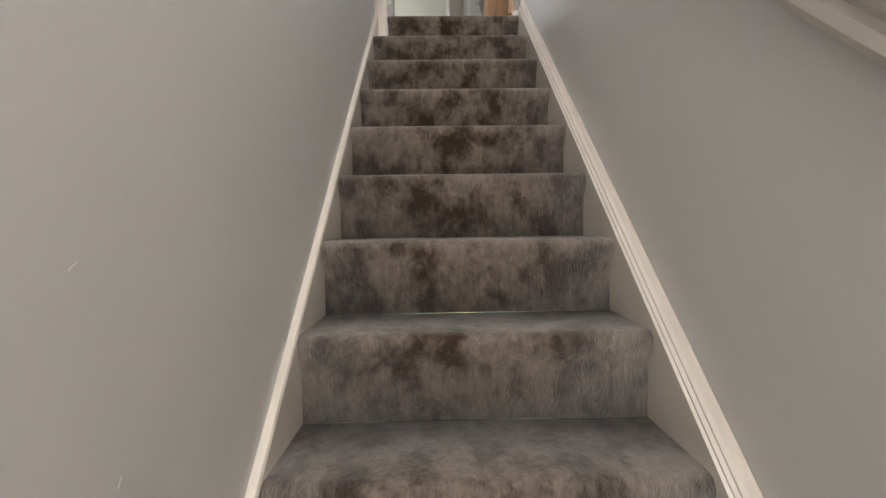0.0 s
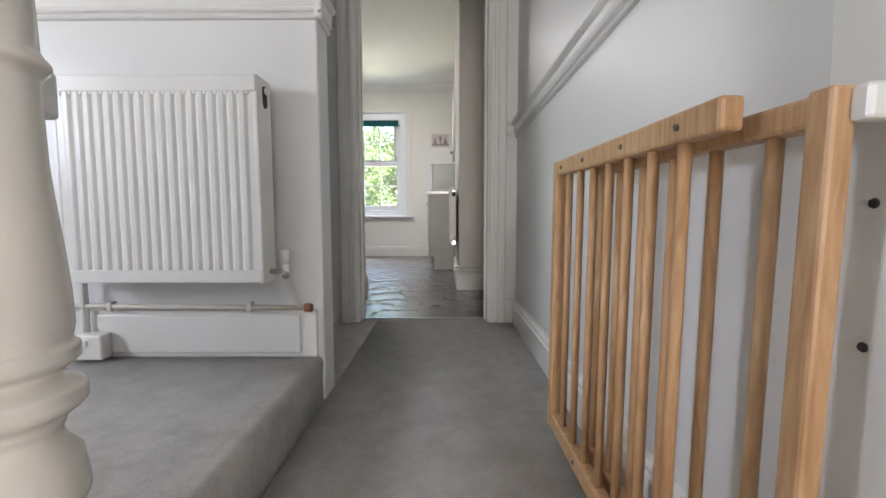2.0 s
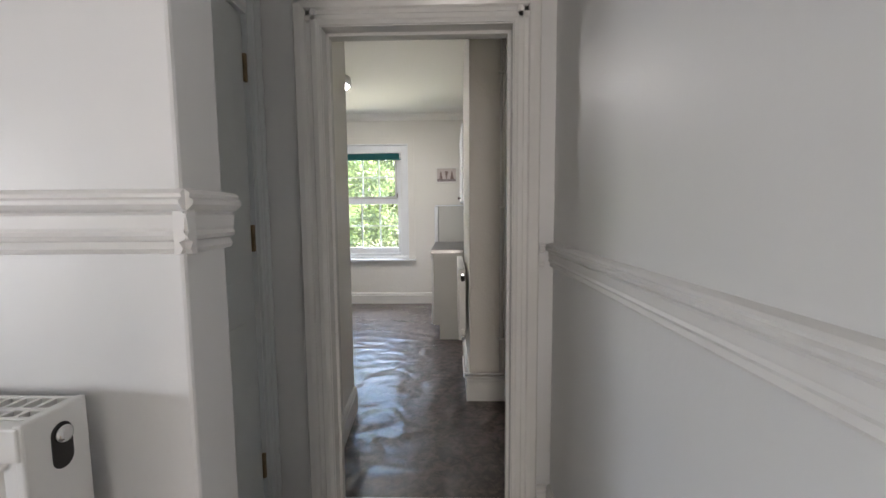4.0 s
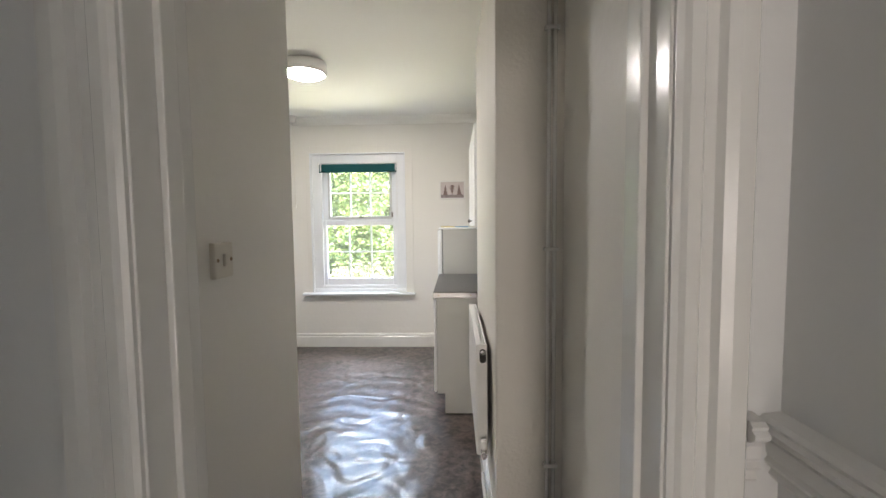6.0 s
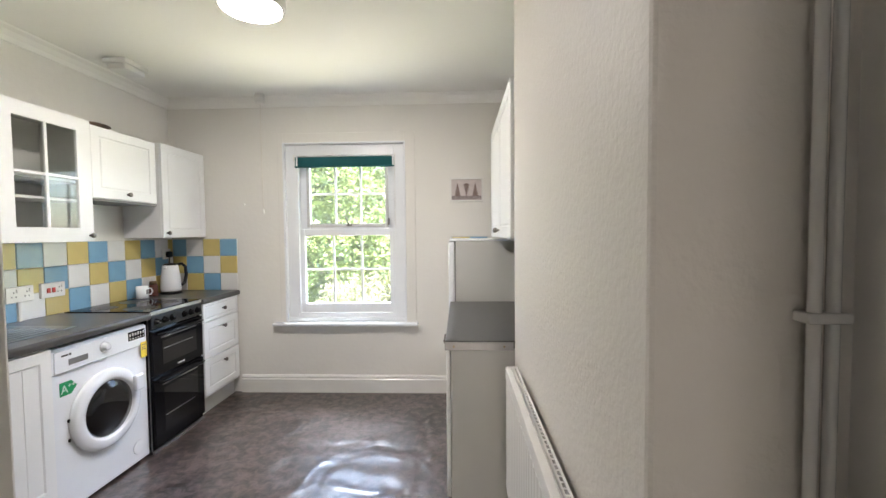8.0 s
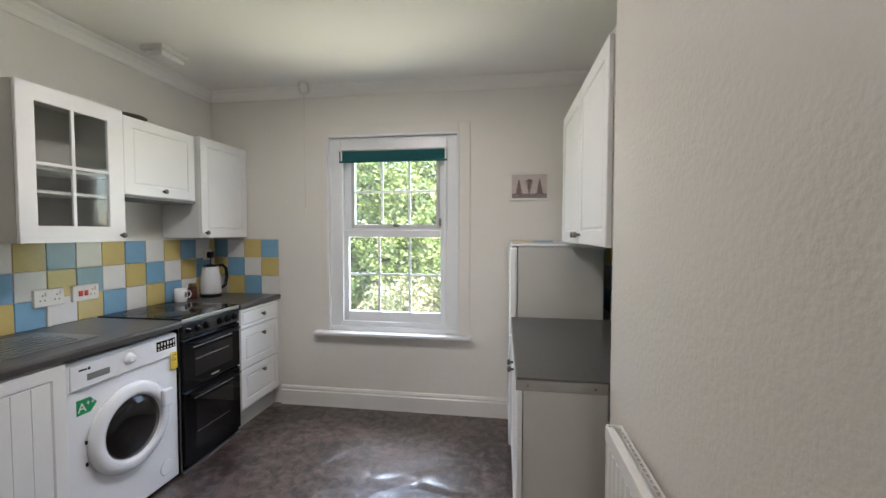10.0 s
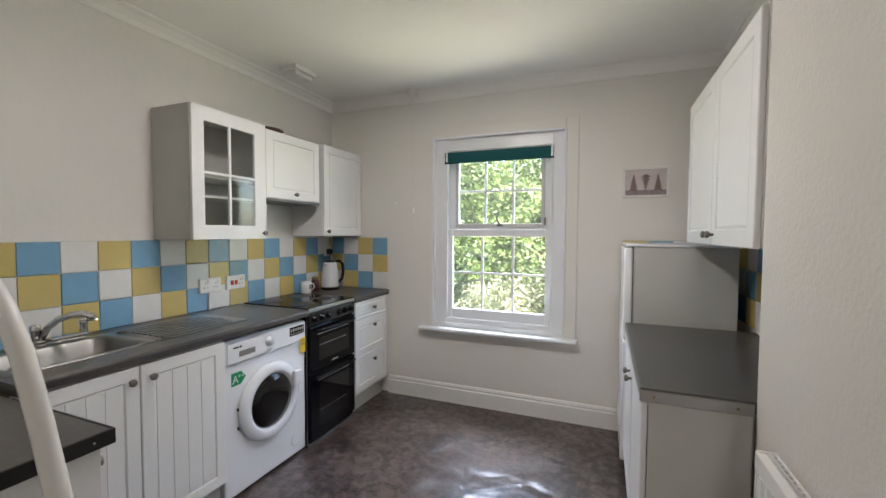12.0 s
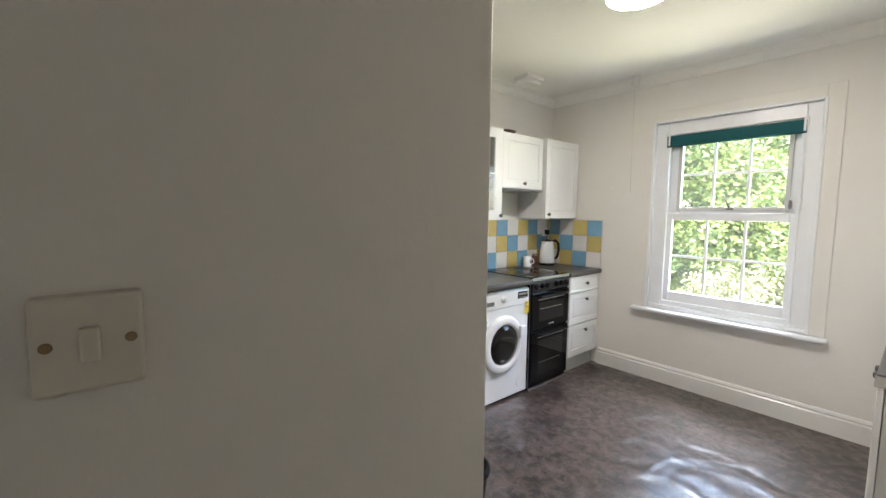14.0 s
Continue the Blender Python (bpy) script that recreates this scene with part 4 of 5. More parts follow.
bm = extrude(bmesh.new(), WT, "y", 2.452, 3.348)
box(bm, -2.398, -2.262, 1.968, 2.452, 0.866, 0.905)
extrude(bm, [(-1.955, 0.866)] + WT[1:-1] + [(-1.955, 0.905)], "y", 1.968, 2.452)
box(bm, -2.262, -1.955, 1.968, 2.02, 0.866, 0.905)
worktop = solid("worktop", bm, "worktop_grey", "grey speckled laminate worktop with rounded edge and sink cut-out", "worktop", "thing", "worktops")
solid("worktop", extrude(bmesh.new(), WT, "y", 3.868, 4.378), "worktop_grey", "short grey laminate worktop beside the cooker", "worktop", "thing", "worktops")

sink = thing("sink", "stainless steel sink with drainer set in the worktop", "sink")
bm = bmesh.new()
bx0, bx1, by0, by1, bz = -2.258, -1.958, 2.024, 2.448, 0.76


def ring(x0, x1, y0, y1, z, r):
    pts = []
    for cx, cy, a in ((x1 - r, y1 - r, 0), (x0 + r, y1 - r, 90), (x0 + r, y0 + r, 180), (x1 - r, y0 + r, 270)):
        pts += [(p[0], p[1], z) for p in arc(cx, cy, r, a, a + 90, 6)]
    return pts


rows = [ring(-2.30, -1.925, 1.985, 2.49, 0.9065, 0.03), ring(-2.30, -1.925, 1.985, 2.49, 0.909, 0.03), ring(bx0 - 0.006, bx1 + 0.006, by0 - 0.006, by1 + 0.006, 0.909, 0.06), ring(bx0 + 0.002, bx1 - 0.002, by0 + 0.002, by1 - 0.002, 0.9, 0.055), ring(bx0 + 0.012, bx1 - 0.012, by0 + 0.012, by1 - 0.012, 0.79, 0.05), ring(bx0 + 0.035, bx1 - 0.035, by0 + 0.035, by1 - 0.035, bz, 0.04)]
vs = [[bm.verts.new(p) for p in row] for row in rows]
for a, b in zip(vs, vs[1:]):
    for i in range(len(a)):
        f = bm.faces.new((a[i], a[(i + 1) % len(a)], b[(i + 1) % len(b)], b[i]))
        f.smooth = True
bm.faces.new(vs[-1])
part("bowl", bm, "steel", sink)
drainer = part("drainer", box(bmesh.new(), -2.30, -1.925, 2.491, 2.99, 0.9055, 0.909, 0.0015), "steel", sink)
for i in range(8):
    x = -2.27 + i * 0.042
    part("rib", box(bmesh.new(), x, x + 0.02, 2.53, 2.94 - 0.012 * abs(i - 4), 0.9085, 0.9145, 0.0025), "steel", drainer)
part("overflow", lathe(bmesh.new(), [(0.016, 0), (0.013, 0.003)], 14, Matrix.Translation((bx0 + 0.011, 2.13, 0.85)) @ Matrix.Rotation(radians(90), 4, "Y")), "chrome", sink, "chrome overflow ring")
# a dark disc paints the shade inside the overflow
part("overflow_shade", lathe(bmesh.new(), [(0.008, 0), (0.007, 0.001)], 12, Matrix.Translation((bx0 + 0.0145, 2.13, 0.85)) @ Matrix.Rotation(radians(90), 4, "Y")), "hole_shade", sink)
part("waste", lathe(bmesh.new(), [(0.035, 0), (0.03, 0.003), (0.01, 0.003)], 18, Matrix.Translation((-2.1, 2.24, bz + 0.0005))), "chrome", sink, "chrome waste")
tap = thing("mixer_tap", "chrome mixer tap with a swan spout behind the sink", "tap", Matrix.Translation((0, 0.11, 0)))
part("spout", tube(bmesh.new(), [(-2.29, 2.13, 0.94), (-2.27, 2.14, 0.985), (-2.235, 2.16, 1.02), (-2.19, 2.185, 1.04), (-2.15, 2.21, 1.045), (-2.12, 2.225, 1.035), (-2.115, 2.23, 1.02)], 0.014, 12), "chrome", tap)
part("body", boxes((-2.325, -2.275, 2.10, 2.30, 0.909, 0.94), bevel=0.012), "chrome", tap)
for y, w in ((2.285, 1), (2.115, -1)):
    bm = lathe(bmesh.new(), [(0.017, 0.935), (0.015, 0.96), (0.019, 0.975), (0.019, 0.998), (0.012, 1.004)], 14, Matrix.Translation((-2.3, y, 0)))
    tube(bm, [(-2.3, y, 0.99), (-2.27, y + 0.012 * w, 0.992), (-2.235, y + 0.02 * w, 0.995)], 0.006, 8)
    part("lever", bm, "chrome", tap)
cloth = solid("plug_tray", lathe(bmesh.new(), [(0.045, 0.9095), (0.05, 0.913), (0.045, 0.916), (0.02, 0.915)], 16, Matrix.Translation((-2.25, 2.02, 0))), "steel", "small steel sink strainer beside the tap", "strainer", "thing")
solid("plug", lathe(bmesh.new(), [(0.022, 0.9095), (0.024, 0.914), (0.015, 0.918), (0.006, 0.919)], 14, Matrix.Translation((-2.22, 2.43 + 0.08, 0.003))), "pewter", "dark metal sink plug on the drainer", "plug", "thing")

# breakfast worktop on the end wall
bar = thing("base_unit", "white cupboard with a black-edged grey top", "cabinet", group="base units")
part("carcass", boxes((-2.38, -1.312, 1.331, 1.905, 0.1, 0.83)), "unit_white", bar)
part("end_panel", boxes((-1.311, -1.3, 1.331, 1.925, 0.0, 0.83), bevel=0.001), "unit_white", bar)
d = part("door", boxes((-1.8, -1.316, 1.907, 1.925, 0.13, 0.825), bevel=0.003), "unit_white", bar)
bm = lathe(bmesh.new(), [(0.006, 0.0), (0.006, 0.012), (0.014, 0.018), (0.014, 0.026), (0.006, 0.03)], 14, Matrix.Translation((-1.35, 1.925, 0.77)) @ Matrix.Rotation(radians(-90), 4, "X"))
part("knob", bm, "pewter", d, "dark metal knob")
top2 = thing("worktop", "dark grey worktop with a thick black edge strip", "worktop", group="worktops")
part("board", box(bmesh.new(), -2.395, -1.296, 1.331, 1.948, 0.832, 0.872, 0.002), "worktop_dark", top2)
part("edge_strip", boxes((-1.297, -1.288, 1.331, 1.956, 0.831, 0.873), (-1.8, -1.297, 1.948, 1.956, 0.831, 0.873), bevel=0.003), "edge_black", top2, "black plastic edge strip")
part("screw", lathe(bmesh.new(), [(0.004, 0), (0.003, 0.001)], 8, Matrix.Translation((-1.288, 1.905, 0.852)) @ Matrix.Rotation(radians(90), 4, "Y")), "chrome", top2)

# washing machine
wm = thing("washing_machine", "white front-loading washing machine with a grey door glass", "washing machine")
wx, wy0, wy1 = -1.838, 2.744, 3.342
part("cabinet", box(bmesh.new(), -2.36, wx, wy0, wy1, 0.015, 0.842, 0.008), "appliance_white", wm)
part("control_panel", box(bmesh.new(), wx - 0.01, wx + 0.008, wy0 + 0.003, wy1 - 0.003, 0.715, 0.835, 0.006), "appliance_white", wm)
dr = part("drawer", box(bmesh.new(), wx, wx + 0.013, wy0 + 0.015, 2.965, 0.72, 0.828, 0.004), "appliance_white", wm)
# flat grey plate paints the shade of the drawer's grip recess
part("grip_shade", boxes((wx + 0.0125, wx + 0.0145, 2.83, 2.935, 0.748, 0.778), bevel=0.001), "rubber_grey", dr, "grey plate painted as the shade in the drawer grip")
part("brand_mark", boxes((wx + 0.0125, wx + 0.014, 2.795, 2.83, 0.798, 0.806), (wx + 0.0125, wx + 0.014, 2.835, 2.845, 0.796, 0.808)), "black_matt", dr)
part("dial", lathe(bmesh.new(), [(0.03, 0), (0.028, 0.008), (0.02, 0.01), (0.019, 0.024), (0.01, 0.026)], 24, Matrix.Translation((wx + 0.007, 3.04, 0.782)) @ Matrix.Rotation(radians(90), 4, "Y")), "appliance_white", wm)
disp = part("display", box(bmesh.new(), wx + 0.006, wx + 0.0095, 3.2, 3.325, 0.765, 0.818, 0.002), "black_gloss", wm, "black control display")
for i in range(6):
    part("button", lathe(bmesh.new(), [(0.0045, 0), (0.004, 0.002)], 10, Matrix.Translation((wx + 0.009, 3.213 + 0.02 * i, 0.776)) @ Matrix.Rotation(radians(90), 4, "Y")), "plastic_white", disp)
    part("symbol", boxes((wx + 0.0092, wx + 0.0102, 3.208 + 0.02 * i, 3.218 + 0.02 * i, 0.79, 0.806 + 0.004 * (i % 2))), "carcass_grey", disp)
T = Matrix.Translation((wx, 3.045, 0.44)) @ Matrix.Rotation(radians(90), 4, "Y")
door = part("door", lathe(bmesh.new(), [(0.217, -0.004), (0.219, 0.01), (0.214, 0.022), (0.2, 0.03), (0.17, 0.034), (0.156, 0.03), (0.152, 0.016)], 48, T), "appliance_white", wm)
part("door_glass", lathe(bmesh.new(), [(0.153, 0.014), (0.146, 0.026), (0.1, 0.036), (0.05, 0.04), (0.01, 0.041)], 40, T), "oven_glass", door, "dark grey door glass")
part("handle", box(bmesh.new(), wx + 0.03, wx + 0.058, 3.19, 3.255, 0.47, 0.565, 0.01), "appliance_white", door)
for z in (0.36, 0.46):
    part("hinge", boxes((wx - 0.001, wx + 0.008, 2.822, 2.829, z, z + 0.016)), "black_matt", door)
part("filter_cover", lathe(bmesh.new(), [(0.042, 0), (0.04, 0.003), (0.037, 0.003)], 24, Matrix.Translation((wx, 3.255, 0.105)) @ Matrix.Rotation(radians(90), 4, "Y")), "appliance_white", wm)
st = part("energy_label", extrude(bmesh.new(), [(2.79, 0.60), (2.85, 0.60), (2.88, 0.635), (2.85, 0.668), (2.79, 0.668)], "x", wx + 0.0006, wx + 0.0016), "sticker_green", wm, "green energy arrow sticker")
part("notice_label", boxes((wx + 0.0085, wx + 0.0095, 3.29, 3.337, 0.64, 0.735)), "sticker_yellow", wm, "yellow notice sticker")
part("label_line", boxes((wx + 0.0094, wx + 0.0098, 3.296, 3.33, 0.715, 0.722), (wx + 0.0094, wx + 0.0098, 3.296, 3.322, 0.7, 0.705), (wx + 0.0094, wx + 0.0098, 3.296, 3.33, 0.688, 0.693)), "print_brown", wm)


def lettering(name, text, size, m, mat, parent):
    """Raised letters as a mesh; the text's plane is the xy plane of m."""
    cu = bpy.data.curves.new(name, "FONT")
    cu.body, cu.size, cu.extrude = text, size, 0.0004
    tmp = bpy.data.objects.new(name, cu)
    scene.collection.objects.link(tmp)
    bpy.context.view_layer.update()
    me = bpy.data.meshes.new_from_object(tmp.evaluated_get(bpy.context.evaluated_depsgraph_get()))
    bpy.data.objects.remove(tmp)
    me.transform(m)
    me.materials.clear()
    me.materials.append(M[mat])
    ob = new(name, me)
    ob.parent = parent
    return ob


FACE_X = Matrix(((0, 0, 1, 0), (1, 0, 0, 0), (0, 1, 0, 0), (0, 0, 0, 1)))
lettering("letters", "A", 0.058, Matrix.Translation((wx + 0.002, 2.794, 0.612)) @ FACE_X, "plastic_white", st)
lettering("letters", "++", 0.036, Matrix.Translation((wx + 0.002, 2.83, 0.632)) @ FACE_X, "plastic_white", st)
for y in (2.77, 3.28):
    part("foot", boxes((-1.9, -1.86, y, y + 0.04, 0.0, 0.016), bevel=0.003), "black_matt", wm)

# cooker
ck = thing("cooker", "black freestanding double-oven cooker with a ceramic hob", "cooker")
cy0, cy1, cx = 3.354, 3.862, -1.83
part("body", boxes((-2.36, cx, cy0, cy1, 0.02, 0.885), bevel=0.004), "black_gloss", ck)
part("plinth", boxes((-2.3, cx - 0.03, cy0 + 0.01, cy1 - 0.01, 0.0, 0.02)), "black_matt", ck)
hob = part("hob", box(bmesh.new(), -2.37, cx + 0.012, cy0 - 0.002, cy1 + 0.002, 0.886, 0.912, 0.005), "black_gloss", ck, "black glass hob")
part("hob_trim", boxes((cx + 0.012, cx + 0.017, cy0, cy1, 0.884, 0.908), bevel=0.002), "steel", ck, "steel front trim")
for x, y, r in ((-2.22, 3.48, 0.075), (-2.22, 3.73, 0.09), (-1.98, 3.48, 0.09), (-1.98, 3.73, 0.075)):
    part("hob_zone", lathe(bmesh.new(), [(r, 0.9118), (r, 0.9124), (r - 0.003, 0.9124)], 36, Matrix.Translation((x, y, 0))), "black_matt", hob)
pan = part("control_panel", box(bmesh.new(), cx - 0.01, cx + 0.02, cy0 + 0.002, cy1 - 0.002, 0.795, 0.88, 0.006), "black_matt", ck)
for i, y in enumerate((3.40, 3.47, 3.54, 3.66, 3.73, 3.80)):
    kb = part("control_knob", lathe(bmesh.new(), [(0.023, 0), (0.022, 0.006), (0.017, 0.008), (0.015, 0.024), (0.01, 0.026)], 18, Matrix.Translation((cx + 0.019, y, 0.838)) @ Matrix.Rotation(radians(90), 4, "Y")), "black_gloss", pan)
for nm, z0, z1 in (("top_door", 0.49, 0.785), ("bottom_door", 0.05, 0.478)):
    dd = part(nm, box(bmesh.new(), cx - 0.004, cx + 0.02, cy0 + 0.003, cy1 - 0.003, z0, z1, 0.005), "black_gloss", ck)
    part("oven_window", boxes((cx + 0.0195, cx + 0.0212, cy0 + 0.09, cy1 - 0.08, z0 + 0.06, z1 - 0.08)), "oven_glass", dd, "dark oven glass")
    bm = tube(bmesh.new(), [(cx + 0.02, cy0 + 0.04, z1 - 0.025), (cx + 0.05, cy0 + 0.045, z1 - 0.025), (cx + 0.055, cy0 + 0.08, z1 - 0.025), (cx + 0.055, cy1 - 0.08, z1 - 0.025), (cx + 0.05, cy1 - 0.045, z1 - 0.025), (cx + 0.02, cy1 - 0.04, z1 - 0.025)], 0.009)
    part("handle", bm, "black_gloss", dd)
    part("trim", boxes((cx + 0.0195, cx + 0.022, cy0 + 0.08, cy1 - 0.08, z1 - 0.06, z1 - 0.054)), "steel", dd, "steel trim line")
    part("shelf_rail", boxes((cx + 0.0205, cx + 0.0225, cy0 + 0.1, cy1 - 0.12, z0 + 0.16, z0 + 0.166)), "steel", dd)
part("maker_mark", boxes((cx + 0.0198, cx + 0.0212, 3.58, 3.65, 0.512, 0.52)), "carcass_grey", ck)

part("floor_strip", boxes((cx - 0.002, cx + 0.012, cy0, cy1, 0.001, 0.016), bevel=0.002), "steel", ck, "dull metal strip at the foot")
part("side_strip", boxes((cx - 0.002, cx + 0.003, cy0 - 0.008, cy0 - 0.001, 0.02, 0.88)), "steel", ck, "narrow steel side strip")

# wall cabinets on the left


def wall_cabinet(label, y0, y1, z0, z1, xf=-2.085, back=-2.398):
    c = thing("wall_cabinet", label, "cabinet", group="wall cabinets")
    return c


gc = wall_cabinet("white wall cabinet with a glazed four-pane door", 2.783, 3.285, 1.357, 2.077)
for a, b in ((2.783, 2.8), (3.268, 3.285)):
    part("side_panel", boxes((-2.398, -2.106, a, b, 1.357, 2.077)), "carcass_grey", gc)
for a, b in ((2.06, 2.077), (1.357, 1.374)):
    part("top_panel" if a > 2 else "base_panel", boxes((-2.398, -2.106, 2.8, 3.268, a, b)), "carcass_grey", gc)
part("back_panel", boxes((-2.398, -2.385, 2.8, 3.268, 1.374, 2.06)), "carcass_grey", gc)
for z in (1.59, 1.70):
    part("shelf", boxes((-2.385, -2.12, 2.8, 3.268, z, z + 0.014)), "unit_white", gc)


def open_frame(x0, x1, outer, inner):
    """A flat frame in the yz plane as one skin: outer and inner are (y0, y1, z0, z1)."""
    bm = bmesh.new()
    rings = [[bm.verts.new((x, y, z)) for y, z in ((q[0], q[2]), (q[1], q[2]), (q[1], q[3]), (q[0], q[3]))] for x, q in ((x0, outer), (x1, outer), (x1, inner), (x0, inner))]
    for a, b in zip(rings, rings[1:] + rings[:1]):
        for k in range(4):
            bm.faces.new((a[k], a[(k + 1) % 4], b[(k + 1) % 4], b[k]))
    bmesh.ops.bevel(bm, geom=bm.edges[:], offset=0.002, segments=2, affect="EDGES")
    return bm


gd = part("door", open_frame(-2.104, -2.085, (2.783, 3.285, 1.357, 2.077), (2.856, 3.196, 1.437, 2.0)), "unit_white", gc)
part("glazing_bar", box(bmesh.new(), -2.1, -2.087, 3.013, 3.029, 1.437, 2.0, 0.002), "unit_white", gd)
part("glazing_bar", box(bmesh.new(), -2.1005, -2.0865, 2.856, 3.196, 1.715, 1.73, 0.002), "unit_white", gd)
for a, b in ((2.856, 3.013), (3.029, 3.196)):
    for c, d in ((1.437, 1.715), (1.73, 2.0)):
        part("pane", boxes((-2.096, -2.093, a, b, c, d)), "cabinet_glass", gd).visible_shadow = False
knob(gd, -2.085, 3.255, 1.392)
for i, y in enumerate((2.9, 2.97, 3.05)):
    solid("cup", lathe(bmesh.new(), [(0.02, 1.3745), (0.034, 1.38), (0.036, 1.43), (0.033, 1.43), (0.03, 1.39), (0.01, 1.385)], 18, Matrix.Translation((-2.2 - 0.03 * (i % 2), y, 0))), "appliance_white", "white china cup inside the glazed cabinet", "cup", "thing", "cups")
hc = wall_cabinet("white cooker hood cabinet with a panelled flap", 3.29, 3.812, 1.615, 2.06)
part("carcass", boxes((-2.398, -2.106, 3.288, 3.818, 1.618, 2.055)), "carcass_grey", hc)
hd = part("door", shaker(-2.104, 3.29, 3.814, 1.622, 2.06, 1, 0.06, 0, 0.014), "unit_white", hc)
knob(hd, -2.086, 3.545, 1.66)
part("hood_base", boxes((-2.39, -2.09, 3.295, 3.812, 1.604, 1.617)), "rubber_grey", hc, "grey extractor underside")
tc = wall_cabinet("white wall cabinet with one panelled door", 3.866, 4.372, 1.37, 2.075)
part("carcass", boxes((-2.398, -2.106, 3.866, 4.374, 1.37, 2.075)), "unit_white", tc)
td = part("door", shaker(-2.104, 3.866, 4.372, 1.37, 2.075, 1, 0.062), "unit_white", tc)
knob(td, -2.086, 3.9, 1.405)
bm = lathe(bmesh.new(), [(0.05, 0), (0.09, 0.012), (0.13, 0.035), (0.125, 0.037), (0.085, 0.016), (0.01, 0.008)], 28, Matrix.Translation((-2.24, 3.42, 2.078)))
solid("dish", bm, "bark", "brown wooden dish lying on the cabinet", "dish", "thing").location = (0, 0, -0.022)

# sockets, kettle, mug, jar
for y0, red in ((3.036, False), (3.226, True)):
    so = thing("wall_socket", "white double socket with red cooker switch on the tiles" if red else "white double wall socket on the tiles", "socket", group="sockets")
    w = 0.146
    part("socket_plate", box(bmesh.new(), -2.392, -2.372, y0, y0 + w, 1.016, 1.106, 0.004), "plastic_white", so)
    for i in (0, 1):
        if red and i == 0:
            part("switch", box(bmesh.new(), -2.373, -2.366, y0 + 0.03, y0 + 0.05, 1.045, 1.075, 0.002), "label_red", so, "red switch")
            part("switch", box(bmesh.new(), -2.373, -2.366, y0 + 0.062, y0 + 0.08, 1.045, 1.075, 0.002), "label_red", so, "red switch")
        else:
            c = y0 + 0.038 + 0.07 * i
            part("switch", box(bmesh.new(), -2.373, -2.367, c + 0.012, c + 0.024, 1.072, 1.092, 0.002), "plastic_white", so)
            # dark chips paint the shade in the pin holes
            for dy, dz in ((0, 1.075), (-0.011, 1.05), (0.011, 1.05)):
                part("pin_hole_shade", boxes((-2.373, -2.3712, c + dy - 0.003, c + dy + 0.003, dz - 0.004, dz + 0.003)), "hole_shade", so)
tr = solid("cable_trunking", box(bmesh.new(), -2.392, -2.376, 3.098, 3.116, 0.906, 1.015, 0.002), "plastic_white", "white cable trunking between socket and worktop", "trunking", "thing")
ks = thing("wall_socket", "white single socket with a black plug behind the kettle", "socket", group="sockets")
part("socket_plate", box(bmesh.new(), -2.392, -2.376, 4.24, 4.326, 1.185, 1.271, 0.004), "plastic_white", ks)
part("plug", box(bmesh.new(), -2.377, -2.34, 4.262, 4.306, 1.2, 1.25, 0.008), "black_matt", ks, "black plug")
part("flex", tube(bmesh.new(), [(-2.355, 4.284, 1.205), (-2.362, 4.284, 1.15), (-2.368, 4.27, 1.0), (-2.355, 4.215, 0.914)], 0.004, 8), "black_matt", ks, "black flex")
kt = thing("kettle", "white jug kettle with black handle and base", "kettle")
KM = Matrix.Translation((-2.277, 4.18, 0))
part("base", lathe(bmesh.new(), [(0.078, 0.9055), (0.08, 0.915), (0.072, 0.924), (0.03, 0.926)], 28, KM), "black_matt", kt)
part("jug", lathe(bmesh.new(), [(0.07, 0.926), (0.075, 0.94), (0.07, 1.04), (0.058, 1.13), (0.055, 1.14), (0.03, 1.142)], 28, KM), "appliance_white", kt)
part("lid", lathe(bmesh.new(), [(0.053, 1.14), (0.048, 1.152), (0.02, 1.156), (0.008, 1.16)], 24, KM), "black_matt", kt)
part("handle", tube(bmesh.new(), [(-2.255, 4.22, 1.14), (-2.238, 4.262, 1.148), (-2.226, 4.29, 1.12), (-2.223, 4.296, 1.05), (-2.228, 4.282, 0.985), (-2.238, 4.245, 0.965)], 0.0125, 10), "black_matt", kt)
part("spout", tube(bmesh.new(), [(-2.277, 4.13, 1.12), (-2.277, 4.115, 1.135)], 0.014, 10), "appliance_white", kt)
mg = thing("mug", "white and grey patterned mug beside the kettle", "mug")
MM = Matrix.Translation((-2.31, 3.915, 0))
part("bowl", lathe(bmesh.new(), [(0.036, 0.9055), (0.04, 0.91), (0.041, 1.0), (0.038, 1.0), (0.036, 0.92), (0.01, 0.916)], 24, MM), "appliance_white", mg)
part("handle", tube(bmesh.new(), [(-2.3, 3.953, 0.98), (-2.288, 3.978, 0.975), (-2.283, 3.982, 0.95), (-2.289, 3.974, 0.93), (-2.3, 3.952, 0.925)], 0.0055, 8), "appliance_white", mg)
part("pattern", boxes((-2.271, -2.2685, 3.905, 3.925, 0.94, 0.975)), "rubber_grey", mg)
jr = thing("spice_jar", "small red-brown glass jar with a dark lid", "jar")
JM = Matrix.Translation((-2.325, 4.045, 0))
part("glass", lathe(bmesh.new(), [(0.03, 0.9055), (0.032, 0.91), (0.032, 0.99), (0.024, 1.0), (0.01, 1.0)], 20, JM), "spice_red", jr)
part("lid", lathe(bmesh.new(), [(0.026, 1.0), (0.026, 1.022), (0.01, 1.023)], 20, JM), "brass_old", jr)

